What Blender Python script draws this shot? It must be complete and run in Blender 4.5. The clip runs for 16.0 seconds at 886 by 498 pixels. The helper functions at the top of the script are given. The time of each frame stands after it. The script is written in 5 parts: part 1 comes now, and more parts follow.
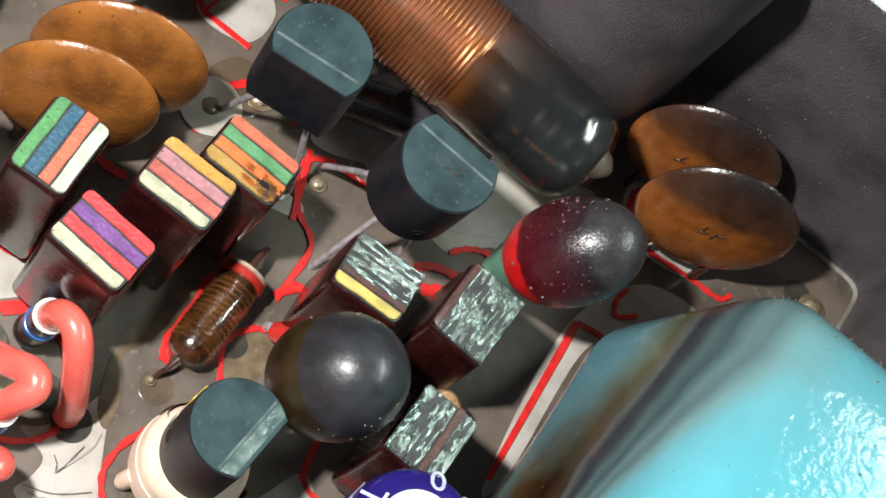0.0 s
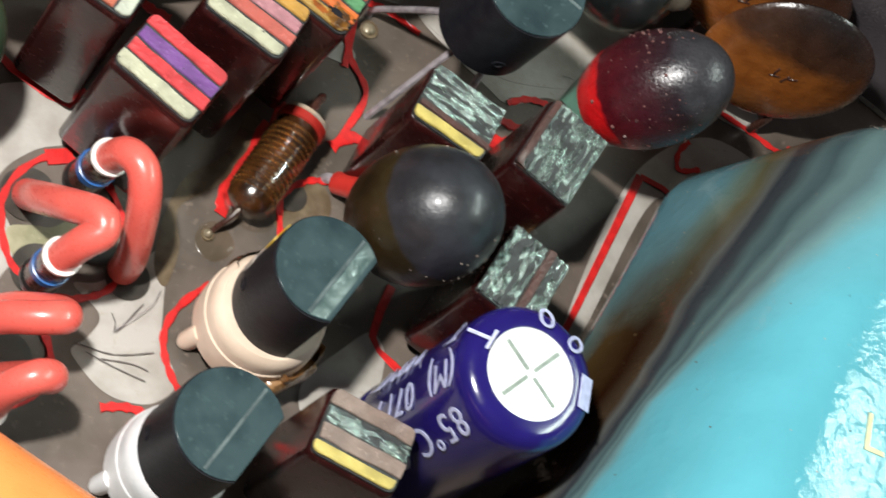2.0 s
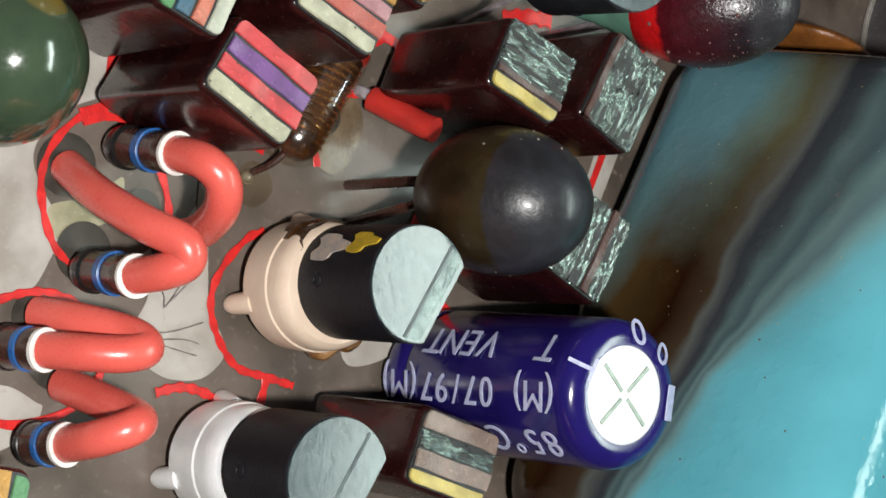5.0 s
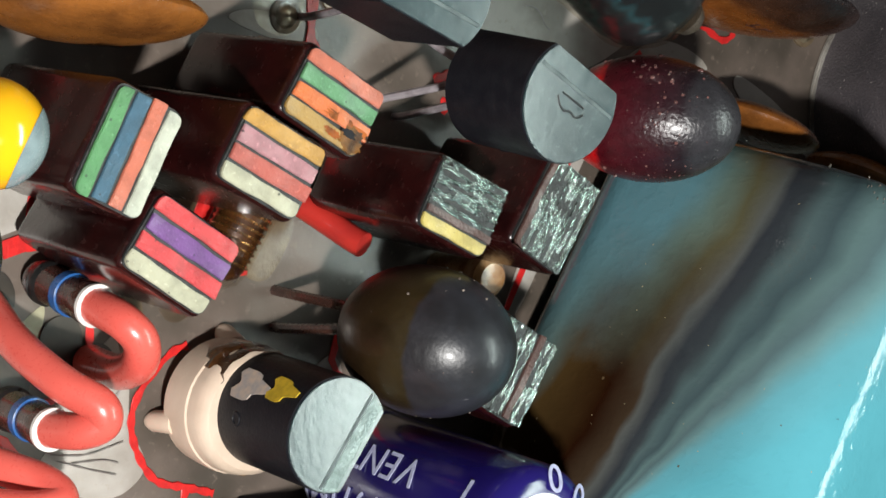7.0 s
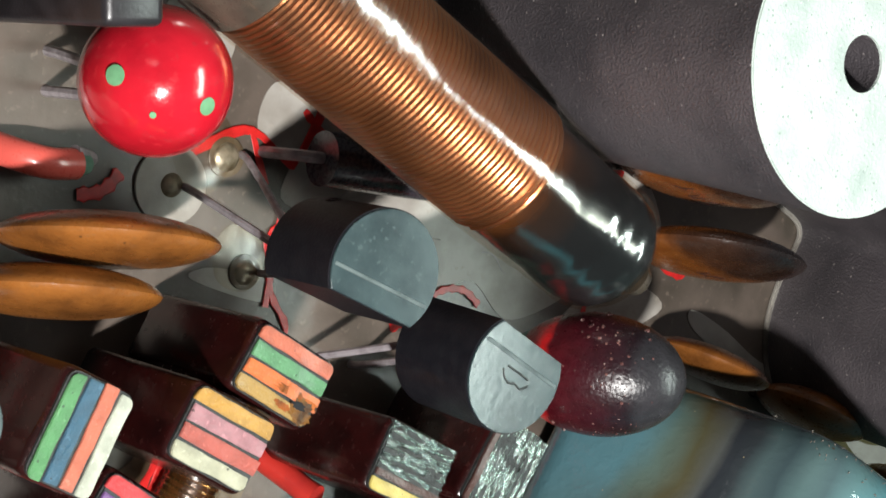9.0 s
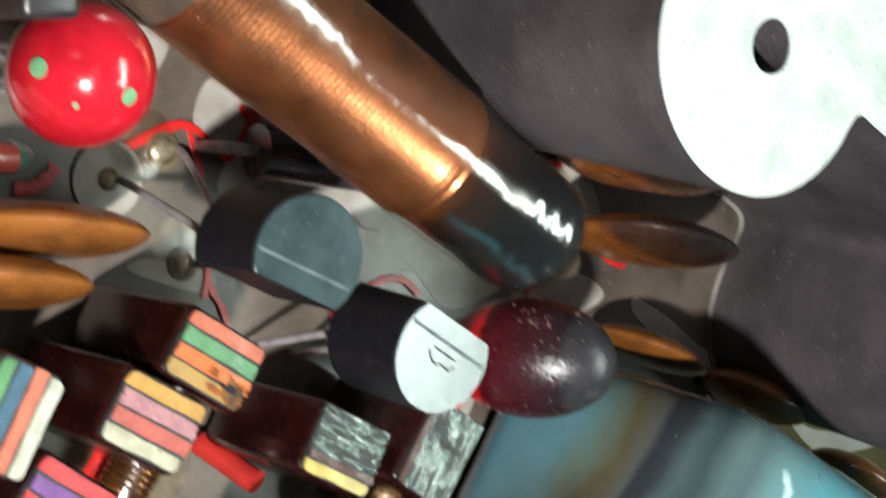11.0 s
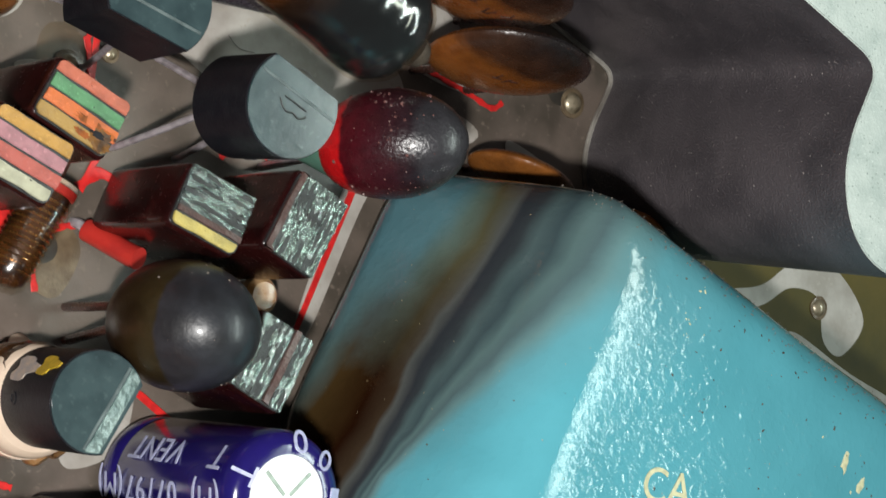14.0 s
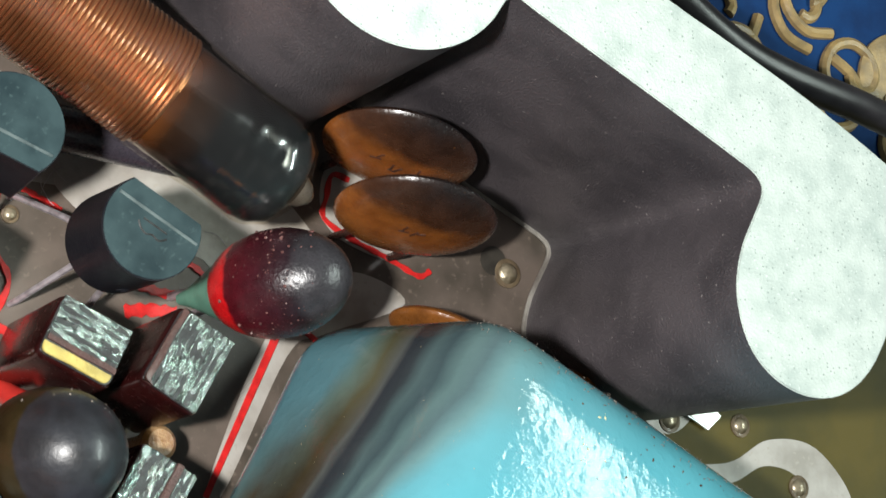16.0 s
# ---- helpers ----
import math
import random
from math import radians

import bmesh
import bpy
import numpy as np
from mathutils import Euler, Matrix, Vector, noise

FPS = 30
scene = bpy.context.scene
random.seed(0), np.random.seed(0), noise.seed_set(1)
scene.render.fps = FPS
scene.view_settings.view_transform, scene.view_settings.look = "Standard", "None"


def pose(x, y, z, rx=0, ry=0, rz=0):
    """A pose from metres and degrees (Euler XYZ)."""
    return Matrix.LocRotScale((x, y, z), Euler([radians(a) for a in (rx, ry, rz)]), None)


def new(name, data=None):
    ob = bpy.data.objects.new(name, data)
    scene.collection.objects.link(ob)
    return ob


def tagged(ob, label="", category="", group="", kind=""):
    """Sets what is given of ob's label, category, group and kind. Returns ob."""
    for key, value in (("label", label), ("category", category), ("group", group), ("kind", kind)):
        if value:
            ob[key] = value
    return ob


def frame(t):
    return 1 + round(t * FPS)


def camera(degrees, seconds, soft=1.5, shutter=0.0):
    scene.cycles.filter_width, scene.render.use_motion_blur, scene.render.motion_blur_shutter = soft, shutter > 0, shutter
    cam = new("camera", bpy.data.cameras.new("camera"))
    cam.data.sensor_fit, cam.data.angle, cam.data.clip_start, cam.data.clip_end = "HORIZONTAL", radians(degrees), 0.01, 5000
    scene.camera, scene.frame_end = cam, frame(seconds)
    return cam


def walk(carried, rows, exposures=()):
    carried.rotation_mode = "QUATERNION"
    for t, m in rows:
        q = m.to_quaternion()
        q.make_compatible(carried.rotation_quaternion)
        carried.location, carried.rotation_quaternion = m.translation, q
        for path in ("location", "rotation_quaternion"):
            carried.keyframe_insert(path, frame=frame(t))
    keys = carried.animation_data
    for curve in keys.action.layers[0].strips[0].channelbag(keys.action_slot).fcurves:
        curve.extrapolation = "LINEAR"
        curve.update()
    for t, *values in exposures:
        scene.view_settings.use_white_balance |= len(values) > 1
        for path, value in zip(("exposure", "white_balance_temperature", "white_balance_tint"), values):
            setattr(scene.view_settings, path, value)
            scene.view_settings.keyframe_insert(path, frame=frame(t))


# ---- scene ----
cam = camera(25.09, 16.0, soft=1.5, shutter=0.4)
walk(cam, [
    (0, pose(-0.03226, -0.03388, 0.09425, 20.626, -22.600, 4.778)),
    (0.5, pose(-0.03345, -0.03111, 0.08603, 20.503, -24.005, 4.271)),
    (1, pose(-0.03266, -0.02966, 0.08128, 20.718, -24.784, 3.851)),
    (1.5, pose(-0.03402, -0.03517, 0.08364, 20.764, -25.246, 2.774)),
    (2, pose(-0.03802, -0.03821, 0.08188, 21.483, -25.868, 1.667)),
    (2.5, pose(-0.04479, -0.03722, 0.07991, 22.874, -28.072, 0.715)),
    (3, pose(-0.05108, -0.03037, 0.07915, 18.058, -30.418, 0.991)),
    (3.5, pose(-0.05561, -0.01725, 0.07945, 11.963, -32.454, 1.180)),
    (4, pose(-0.05673, -0.01259, 0.08069, 8.102, -35.270, 0.490)),
    (4.2, pose(-0.05774, -0.01222, 0.07708, 6.875, -35.912, 0.081)),
    (6.5, pose(-0.05395, 0.00908, 0.07126, -10.255, -38.071, 3.841)),
    (7, pose(-0.05456, 0.01067, 0.07237, -10.075, -38.105, 3.976)),
    (7.5, pose(-0.05500, 0.01135, 0.07302, -9.729, -38.078, 4.086)),
    (8, pose(-0.05509, 0.01343, 0.07344, -9.222, -38.043, 4.507)),
    (8.5, pose(-0.05463, 0.01683, 0.07407, -8.824, -38.522, 5.096)),
    (8.7, pose(-0.05440, 0.01747, 0.07434, -8.519, -38.239, 5.230)),
    (10.8, pose(-0.05377, 0.01942, 0.07689, -6.856, -37.530, 4.098)),
    (11, pose(-0.05278, 0.01700, 0.07867, -6.568, -37.777, 3.666)),
    (11.5, pose(-0.04950, 0.01296, 0.08185, -4.751, -37.725, 2.882)),
    (12, pose(-0.04526, 0.00809, 0.08418, -3.239, -37.908, 2.236)),
    (12.5, pose(-0.04573, 0.00693, 0.08480, -2.195, -37.768, 1.802)),
    (13, pose(-0.04593, 0.00201, 0.08685, -1.470, -37.820, 1.273)),
    (13.5, pose(-0.04787, -0.00109, 0.08858, -0.239, -37.536, 0.858)),
    (14, pose(-0.05120, -0.00268, 0.09049, 1.142, -37.190, 0.553)),
    (14.5, pose(-0.04643, -0.00552, 0.08932, 5.136, -35.773, -0.514)),
    (15, pose(-0.04212, -0.01106, 0.09201, 9.953, -32.694, -1.530)),
    (15.5, pose(-0.03763, -0.01340, 0.09533, 13.237, -31.457, -2.070)),
    (16, pose(-0.03700, -0.01618, 0.09801, 14.029, -30.899, -1.967)),
], [(0, 0.45), (1, 0.3), (2, 0.15), (3, -0.15), (4, -0.35), (6.5, -0.05), (7, 0.0), (8, 0.05), (8.7, 0.18), (10.8, 0.3), (11, 0.3), (12.5, 0.22), (13.5, 0.0), (14, -0.2), (14.5, -0.05), (15.5, 0.3), (16, 0.35)])

MM = 0.001

# ---- light: one bright white torch beside the lens's mean place, a ceiling strip, dim room ----
world = bpy.data.worlds.new("room")
world.use_nodes = True
scene.world = world
world.node_tree.nodes["Background"].inputs[0].default_value = (0.80, 0.95, 1.0, 1)
world.node_tree.nodes["Background"].inputs[1].default_value = 0.06
torch_data = bpy.data.lights.new("torch", "POINT")
torch_data.energy, torch_data.shadow_soft_size, torch_data.color = 0.64, 0.0025, (1.0, 0.985, 0.955)
torch = new("torch", torch_data)
torch.matrix_world = pose(-0.052, -0.013, 0.090)
strip_data = bpy.data.lights.new("ceiling_strip", "AREA")
strip_data.shape, strip_data.size, strip_data.size_y = "RECTANGLE", 0.15, 1.0
strip_data.energy, strip_data.color = 13.5, (0.86, 1.0, 0.93)
strip = new("ceiling_strip", strip_data)
strip.matrix_world = pose(0.95, 0.055, 1.25, 0, 37.2, 0)


# ---- materials ----
def mat(name, c1, c2=None, rough=0.5, metal=0.0, scale=1.2, bump=0.0, bscale=6.0, fine=None, coat=0.0, lo=0.4, hi=0.65, rvar=0.12, spec=0.5):
    """Base colour mixed from c1 and c2 by two sizes of noise; scales are per millimetre."""
    m = bpy.data.materials.new(name)
    m.use_nodes = True
    n, l = m.node_tree.nodes, m.node_tree.links
    b = n["Principled BSDF"]
    tc = n.new("ShaderNodeTexCoord")
    c2 = c2 or tuple(v * 0.75 for v in c1)
    a = n.new("ShaderNodeTexNoise")
    a.inputs["Scale"].default_value, a.inputs["Detail"].default_value = scale * 1000, 6
    l.new(tc.outputs["Object"], a.inputs["Vector"])
    r = n.new("ShaderNodeValToRGB")
    r.color_ramp.elements[0].position, r.color_ramp.elements[1].position = lo, hi
    r.color_ramp.elements[0].color, r.color_ramp.elements[1].color = (*c1, 1), (*c2, 1)
    l.new(a.outputs["Fac"], r.inputs["Fac"])
    last = r.outputs["Color"]
    f = n.new("ShaderNodeTexNoise")
    f.inputs["Scale"].default_value, f.inputs["Detail"].default_value = bscale * 1000, 5
    l.new(tc.outputs["Object"], f.inputs["Vector"])
    if fine:
        rf = n.new("ShaderNodeValToRGB")
        rf.color_ramp.elements[0].position, rf.color_ramp.elements[1].position = 0.60, 0.70
        rf.color_ramp.elements[0].color, rf.color_ramp.elements[1].color = (0, 0, 0, 1), (1, 1, 1, 1)
        l.new(f.outputs["Fac"], rf.inputs["Fac"])
        mx = n.new("ShaderNodeMixRGB")
        mx.inputs[2].default_value = (*fine, 1)
        l.new(rf.outputs["Color"], mx.inputs[0])
        l.new(last, mx.inputs[1])
        last = mx.outputs[0]
    l.new(last, b.inputs["Base Color"])
    rr = n.new("ShaderNodeMapRange")
    rr.inputs["To Min"].default_value, rr.inputs["To Max"].default_value = max(0.02, rough - rvar), min(1, rough + rvar)
    l.new(f.outputs["Fac"], rr.inputs["Value"])
    l.new(rr.outputs[0], b.inputs["Roughness"])
    b.inputs["Metallic"].default_value = metal
    b.inputs["Coat Weight"].default_value = coat
    b.inputs["Coat Roughness"].default_value = 0.12
    b.inputs["Specular IOR Level"].default_value = spec
    if bump:
        bp = n.new("ShaderNodeBump")
        bp.inputs["Strength"].default_value, bp.inputs["Distance"].default_value = bump, 0.00012
        l.new(f.outputs["Fac"], bp.inputs["Height"])
        l.new(bp.outputs[0], b.inputs["Normal"])
    return m


def banded(m, axis, stops, noise=0.0, nscale=0.6, skew=0.0, shift=0.0, stretch=(1, 1, 1)):
    """Replace a material's two-noise colour by a ramp along a local axis in millimetres: stops (mm, colour), the edge frayed by noise."""
    n, l = m.node_tree.nodes, m.node_tree.links
    tc = n.new("ShaderNodeTexCoord")
    sp = n.new("ShaderNodeSeparateXYZ")
    l.new(tc.outputs["Object"], sp.inputs[0])
    lo, hi = stops[0][0], stops[-1][0]
    no = n.new("ShaderNodeTexNoise")
    no.inputs["Scale"].default_value, no.inputs["Detail"].default_value = nscale * 1000, 8
    st = n.new("ShaderNodeMapping")
    st.inputs["Scale"].default_value = stretch
    l.new(tc.outputs["Object"], st.inputs["Vector"])
    l.new(st.outputs[0], no.inputs["Vector"])
    mr = n.new("ShaderNodeMapRange")
    mr.inputs["From Min"].default_value, mr.inputs["From Max"].default_value = lo * MM, hi * MM
    sk = n.new("ShaderNodeMath")
    sk.operation = "MULTIPLY_ADD"
    l.new(sp.outputs[1], sk.inputs[0])
    sk.inputs[1].default_value = skew
    l.new(sp.outputs["XYZ".index(axis)], sk.inputs[2])
    sh = n.new("ShaderNodeMath")
    l.new(sk.outputs[0], sh.inputs[0])
    sh.inputs[1].default_value = shift * MM
    l.new(sh.outputs[0], mr.inputs["Value"])
    ad = n.new("ShaderNodeMath")
    ad.operation = "MULTIPLY_ADD"
    l.new(no.outputs["Fac"], ad.inputs[0])
    ad.inputs[1].default_value = noise
    l.new(mr.outputs[0], ad.inputs[2])
    sb = n.new("ShaderNodeMath")
    sb.operation = "SUBTRACT"
    l.new(ad.outputs[0], sb.inputs[0])
    sb.inputs[1].default_value = noise * 0.5
    r = n.new("ShaderNodeValToRGB")
    while len(r.color_ramp.elements) < len(stops):
        r.color_ramp.elements.new(0.5)
    for e, (p, c) in zip(r.color_ramp.elements, stops):
        e.position = (p - lo) / (hi - lo)
    for e, (p, c) in zip(r.color_ramp.elements, stops):
        e.color = (*c, 1)
    l.new(sb.outputs[0], r.inputs["Fac"])
    b = n["Principled BSDF"]
    old = b.inputs["Base Color"].links[0].from_socket
    mx = n.new("ShaderNodeMixRGB")
    mx.blend_type = "MULTIPLY"
    mx.inputs[0].default_value = 1.0
    l.new(r.outputs["Color"], mx.inputs[1])
    l.new(old, mx.inputs[2])
    l.new(mx.outputs[0], b.inputs["Base Color"])
    return m


def specks(m, colour, scale=3.0, size=0.16, axis=None, span=(0, 1), bump=True):
    """Small round grains strewn over a material, thinner out along a local axis."""
    n, l = m.node_tree.nodes, m.node_tree.links
    tc = n.new("ShaderNodeTexCoord")
    v = n.new("ShaderNodeTexVoronoi")
    v.inputs["Scale"].default_value = scale * 1000
    l.new(tc.outputs["Object"], v.inputs["Vector"])
    lt = n.new("ShaderNodeMath")
    lt.operation = "LESS_THAN"
    l.new(v.outputs["Distance"], lt.inputs[0])
    w = n.new("ShaderNodeSeparateColor")
    l.new(v.outputs["Color"], w.inputs[0])
    ms = n.new("ShaderNodeMath")
    ms.operation = "MULTIPLY"
    l.new(w.outputs[1], ms.inputs[0])
    ms.inputs[1].default_value = size * 2.2
    l.new(ms.outputs[0], lt.inputs[1])
    keep = n.new("ShaderNodeMath")
    keep.operation = "GREATER_THAN"
    l.new(w.outputs[0], keep.inputs[0])
    keep.inputs[1].default_value = 0.45
    both = n.new("ShaderNodeMath")
    both.operation = "MULTIPLY"
    l.new(lt.outputs[0], both.inputs[0])
    l.new(keep.outputs[0], both.inputs[1])
    out = both.outputs[0]
    if axis:
        sp = n.new("ShaderNodeSeparateXYZ")
        l.new(tc.outputs["Object"], sp.inputs[0])
        mr = n.new("ShaderNodeMapRange")
        mr.inputs["From Min"].default_value, mr.inputs["From Max"].default_value = span[0] * MM, span[1] * MM
        l.new(sp.outputs["XYZ".index(axis)], mr.inputs["Value"])
        mu = n.new("ShaderNodeMath")
        mu.operation = "MULTIPLY"
        l.new(out, mu.inputs[0])
        l.new(mr.outputs[0], mu.inputs[1])
        out = mu.outputs[0]
    b = n["Principled BSDF"]
    old = b.inputs["Base Color"].links[0].from_socket
    mx = n.new("ShaderNodeMixRGB")
    mx.inputs[2].default_value = (*colour, 1)
    l.new(out, mx.inputs[0])
    l.new(old, mx.inputs[1])
    l.new(mx.outputs[0], b.inputs["Base Color"])
    return m


def dimples(m, scale, depth):
    """Sparse raised pips over a nearly smooth skin, on top of the material's own relief."""
    n, l = m.node_tree.nodes, m.node_tree.links
    tc, no, r, bp = (n.new("ShaderNode" + k) for k in ("TexCoord", "TexNoise", "MapRange", "Bump"))
    no.inputs["Scale"].default_value, no.inputs["Detail"].default_value = scale * 1000, 2
    r.inputs["From Min"].default_value, r.inputs["From Max"].default_value = 0.50, 0.78
    bp.inputs["Strength"].default_value, bp.inputs["Distance"].default_value = depth, 0.00012
    b = n["Principled BSDF"]
    l.new(tc.outputs["Object"], no.inputs["Vector"])
    l.new(no.outputs["Fac"], r.inputs["Value"])
    l.new(r.outputs[0], bp.inputs["Height"])
    if b.inputs["Normal"].links:
        l.new(b.inputs["Normal"].links[0].from_socket, bp.inputs["Normal"])
    l.new(bp.outputs[0], b.inputs["Normal"])
    return m


def stain(m):
    """Smoky burn over turquoise enamel: brown, then navy streaks that fan out along y, in local millimetres."""
    n, l = m.node_tree.nodes, m.node_tree.links

    def calc(op, a, b, c=None):
        k = n.new("ShaderNodeMath")
        k.operation = op
        for s, v in zip(k.inputs, (a, b, c)):
            if v is None:
                continue
            if isinstance(v, (int, float)):
                s.default_value = v
            else:
                l.new(v, s)
        return k.outputs[0]

    def wisps(scale, stretch, detail=6):
        mp, no = n.new("ShaderNodeMapping"), n.new("ShaderNodeTexNoise")
        mp.inputs["Scale"].default_value = stretch
        mp.inputs["Rotation"].default_value = (0, 0, 0.12)
        no.inputs["Scale"].default_value, no.inputs["Detail"].default_value = scale * 1000, detail
        l.new(tc.outputs["Object"], mp.inputs["Vector"])
        l.new(mp.outputs[0], no.inputs["Vector"])
        return calc("SUBTRACT", no.outputs["Fac"], 0.5)

    def ramp(fac, stops):
        r = n.new("ShaderNodeValToRGB")
        while len(r.color_ramp.elements) < len(stops):
            r.color_ramp.elements.new(0.5)
        for e, (p, c) in zip(r.color_ramp.elements, stops):
            e.position = (p + 2.0) / 3.6
        for e, (p, c) in zip(r.color_ramp.elements, stops):
            e.color = (*c, 1)
        l.new(fac, r.inputs["Fac"])
        return r.outputs["Color"]

    tc, sp = n.new("ShaderNodeTexCoord"), n.new("ShaderNodeSeparateXYZ")
    l.new(tc.outputs["Object"], sp.inputs[0])
    x, y, z = (calc("MULTIPLY", sp.outputs[k], 1000.0) for k in range(3))
    p = calc("ADD", x, z)
    p = calc("MULTIPLY_ADD", wisps(0.13, (1, 0.7, 1), 3), 5.5, p)
    p = calc("MULTIPLY_ADD", wisps(0.42, (1, 0.22, 0.5), 8), 1.5, p)
    d = calc("SUBTRACT", p, calc("MULTIPLY_ADD", y, 0.17, 11.9))
    width = calc("MINIMUM", calc("MAXIMUM", calc("MULTIPLY_ADD", y, 0.75, 7.6), 2.2), 12.0)
    q = calc("ADD", calc("DIVIDE", calc("MAXIMUM", d, 0.0), width), calc("DIVIDE", calc("MINIMUM", d, 0.0), calc("MULTIPLY_ADD", y, -0.12, 5.2)))
    f = calc("MULTIPLY_ADD", q, 1 / 3.6, 2.0 / 3.6)
    right = [(-0.14, (0.080, 0.085, 0.080)), (0.0, (0.028, 0.032, 0.038)), (0.10, (0.034, 0.041, 0.046)), (0.22, (0.068, 0.105, 0.108)), (0.36, (0.046, 0.072, 0.080)),
        (0.48, (0.092, 0.150, 0.150)), (0.60, (0.075, 0.120, 0.128)), (0.76, (0.115, 0.215, 0.222)), (1.0, (0.100, 0.300, 0.350)), (1.6, (0.090, 0.335, 0.400))]
    far = ramp(f, [(-2.0, (0.090, 0.20, 0.235)), (-1.15, (0.090, 0.195, 0.225)), (-0.8, (0.10, 0.15, 0.13)), (-0.45, (0.085, 0.078, 0.042))] + right)
    near = ramp(f, [(-2.0, (0.085, 0.17, 0.19)), (-1.5, (0.085, 0.135, 0.13)), (-1.15, (0.055, 0.032, 0.011)), (-0.55, (0.016, 0.005, 0.002)), (-0.22, (0.042, 0.027, 0.016))] + right)
    side = n.new("ShaderNodeMapRange")
    side.inputs["From Min"].default_value, side.inputs["From Max"].default_value = -2.5, 5.5
    l.new(calc("MULTIPLY_ADD", wisps(0.3, (1, 1, 1)), 7.0, y), side.inputs["Value"])
    mix = n.new("ShaderNodeMixRGB")
    l.new(side.outputs[0], mix.inputs[0])
    l.new(near, mix.inputs[1])
    l.new(far, mix.inputs[2])
    b = n["Principled BSDF"]
    tone = n.new("ShaderNodeMixRGB")
    tone.blend_type = "MULTIPLY"
    tone.inputs[0].default_value = 1.0
    l.new(mix.outputs[0], tone.inputs[1])
    l.new(b.inputs["Base Color"].links[0].from_socket, tone.inputs[2])
    l.new(tone.outputs[0], b.inputs["Base Color"])
    return m


M_BENCH = mat("bench", (0.10, 0.075, 0.05), (0.05, 0.04, 0.03), 0.6, scale=0.05, bump=0.3)
M_BOARD = mat("board_laminate", (0.125, 0.098, 0.080), (0.066, 0.054, 0.042), 0.42, scale=0.28, bump=0.16, bscale=2.2, coat=0.10, fine=(0.145, 0.115, 0.092))
M_OLIVE = mat("board_olive", (0.10, 0.078, 0.017), (0.052, 0.048, 0.014), 0.55, scale=0.12, bump=0.08, spec=0.15)
M_CREAM = mat("board_cream", (0.41, 0.385, 0.35), (0.29, 0.265, 0.23), 0.45, scale=0.42, bump=0.2, bscale=2.5, coat=0.04, fine=(0.36, 0.33, 0.285), spec=0.35)
# tan flux stain, darkened: shade from the neighbouring blocks is in its colour
M_TAN_SHADED = mat("shaded_flux_stain", (0.095, 0.066, 0.038), (0.16, 0.12, 0.072), 0.35, scale=1.0, bump=0.2, coat=0.3)
M_STAINED = mat("flux_yellowed_cream", (0.36, 0.33, 0.22), (0.20, 0.19, 0.11), 0.4, scale=0.5, bump=0.15, coat=0.15, fine=(0.30, 0.27, 0.17))
M_SCRATCH = mat("scratched_cream", (0.17, 0.15, 0.14), (0.10, 0.09, 0.08), 0.5, scale=2)
M_SILK = mat("red_silkscreen", (0.62, 0.020, 0.018), (0.45, 0.015, 0.015), 0.38, scale=2.0, bump=0.2)
M_JOINT = mat("fluxed_solder", (0.34, 0.29, 0.20), (0.10, 0.075, 0.04), 0.34, 0.4, scale=1.2, bump=0.7, bscale=1.6, coat=0.5)
M_WIRE = mat("tinned_wire", (0.40, 0.36, 0.38), (0.25, 0.22, 0.23), 0.45, 0.3, scale=2.0, bump=0.2)
M_MAROON = mat("maroon_epoxy", (0.024, 0.0040, 0.0038), (0.012, 0.0028, 0.0028), 0.24, scale=0.7, bump=0.18, bscale=3, coat=0.22, fine=(0.030, 0.008, 0.007))
M_TOPDARK = mat("stripe_gap", (0.030, 0.034, 0.034), (0.016, 0.016, 0.016), 0.5, scale=2, bump=0.4)
STRIPES = {
    "green": (0.085, 0.26, 0.095), "blue": (0.035, 0.105, 0.165), "salmon": (0.52, 0.135, 0.075), "white": (0.50, 0.52, 0.42),
    "red": (0.56, 0.045, 0.050), "violet": (0.165, 0.060, 0.235), "cream": (0.46, 0.45, 0.32), "ochre": (0.50, 0.27, 0.055),
    "pink": (0.42, 0.19, 0.21), "brick": (0.44, 0.10, 0.075), "orange": (0.62, 0.15, 0.035), "mustard": (0.40, 0.24, 0.06),
    "brown": (0.085, 0.035, 0.028), "yellow": (0.56, 0.45, 0.12), "taupe": (0.26, 0.19, 0.155), "leaf": (0.10, 0.27, 0.12)}
M_STRIPE = {k: specks(mat("stripe_" + k, tuple(c * 0.80 for c in v), tuple(c * 0.58 for c in v), 0.42, scale=1.3, bump=0.55, bscale=5, coat=0.1, fine=tuple(c * 0.95 + 0.015 for c in v)), tuple(c * 0.22 + 0.01 for c in v), 2.3, 0.075) for k, v in STRIPES.items()}
M_FOIL = mat("burnt_foil", (0.46, 0.58, 0.53), (0.026, 0.016, 0.016), 0.22, 0.9, scale=5.0, bump=0.7, bscale=13.0, fine=(0.74, 0.86, 0.80), lo=0.42, hi=0.64)
for node in [x for x in M_FOIL.node_tree.nodes if x.type == "TEX_NOISE"]:
    stretch = M_FOIL.node_tree.nodes.new("ShaderNodeMapping")
    stretch.inputs["Scale"].default_value = (0.6, 1.7, 1.0)
    stretch.inputs["Rotation"].default_value = (0, 0, 0.9)
    M_FOIL.node_tree.links.new(node.inputs["Vector"].links[0].from_socket, stretch.inputs["Vector"])
    M_FOIL.node_tree.links.new(stretch.outputs[0], node.inputs["Vector"])
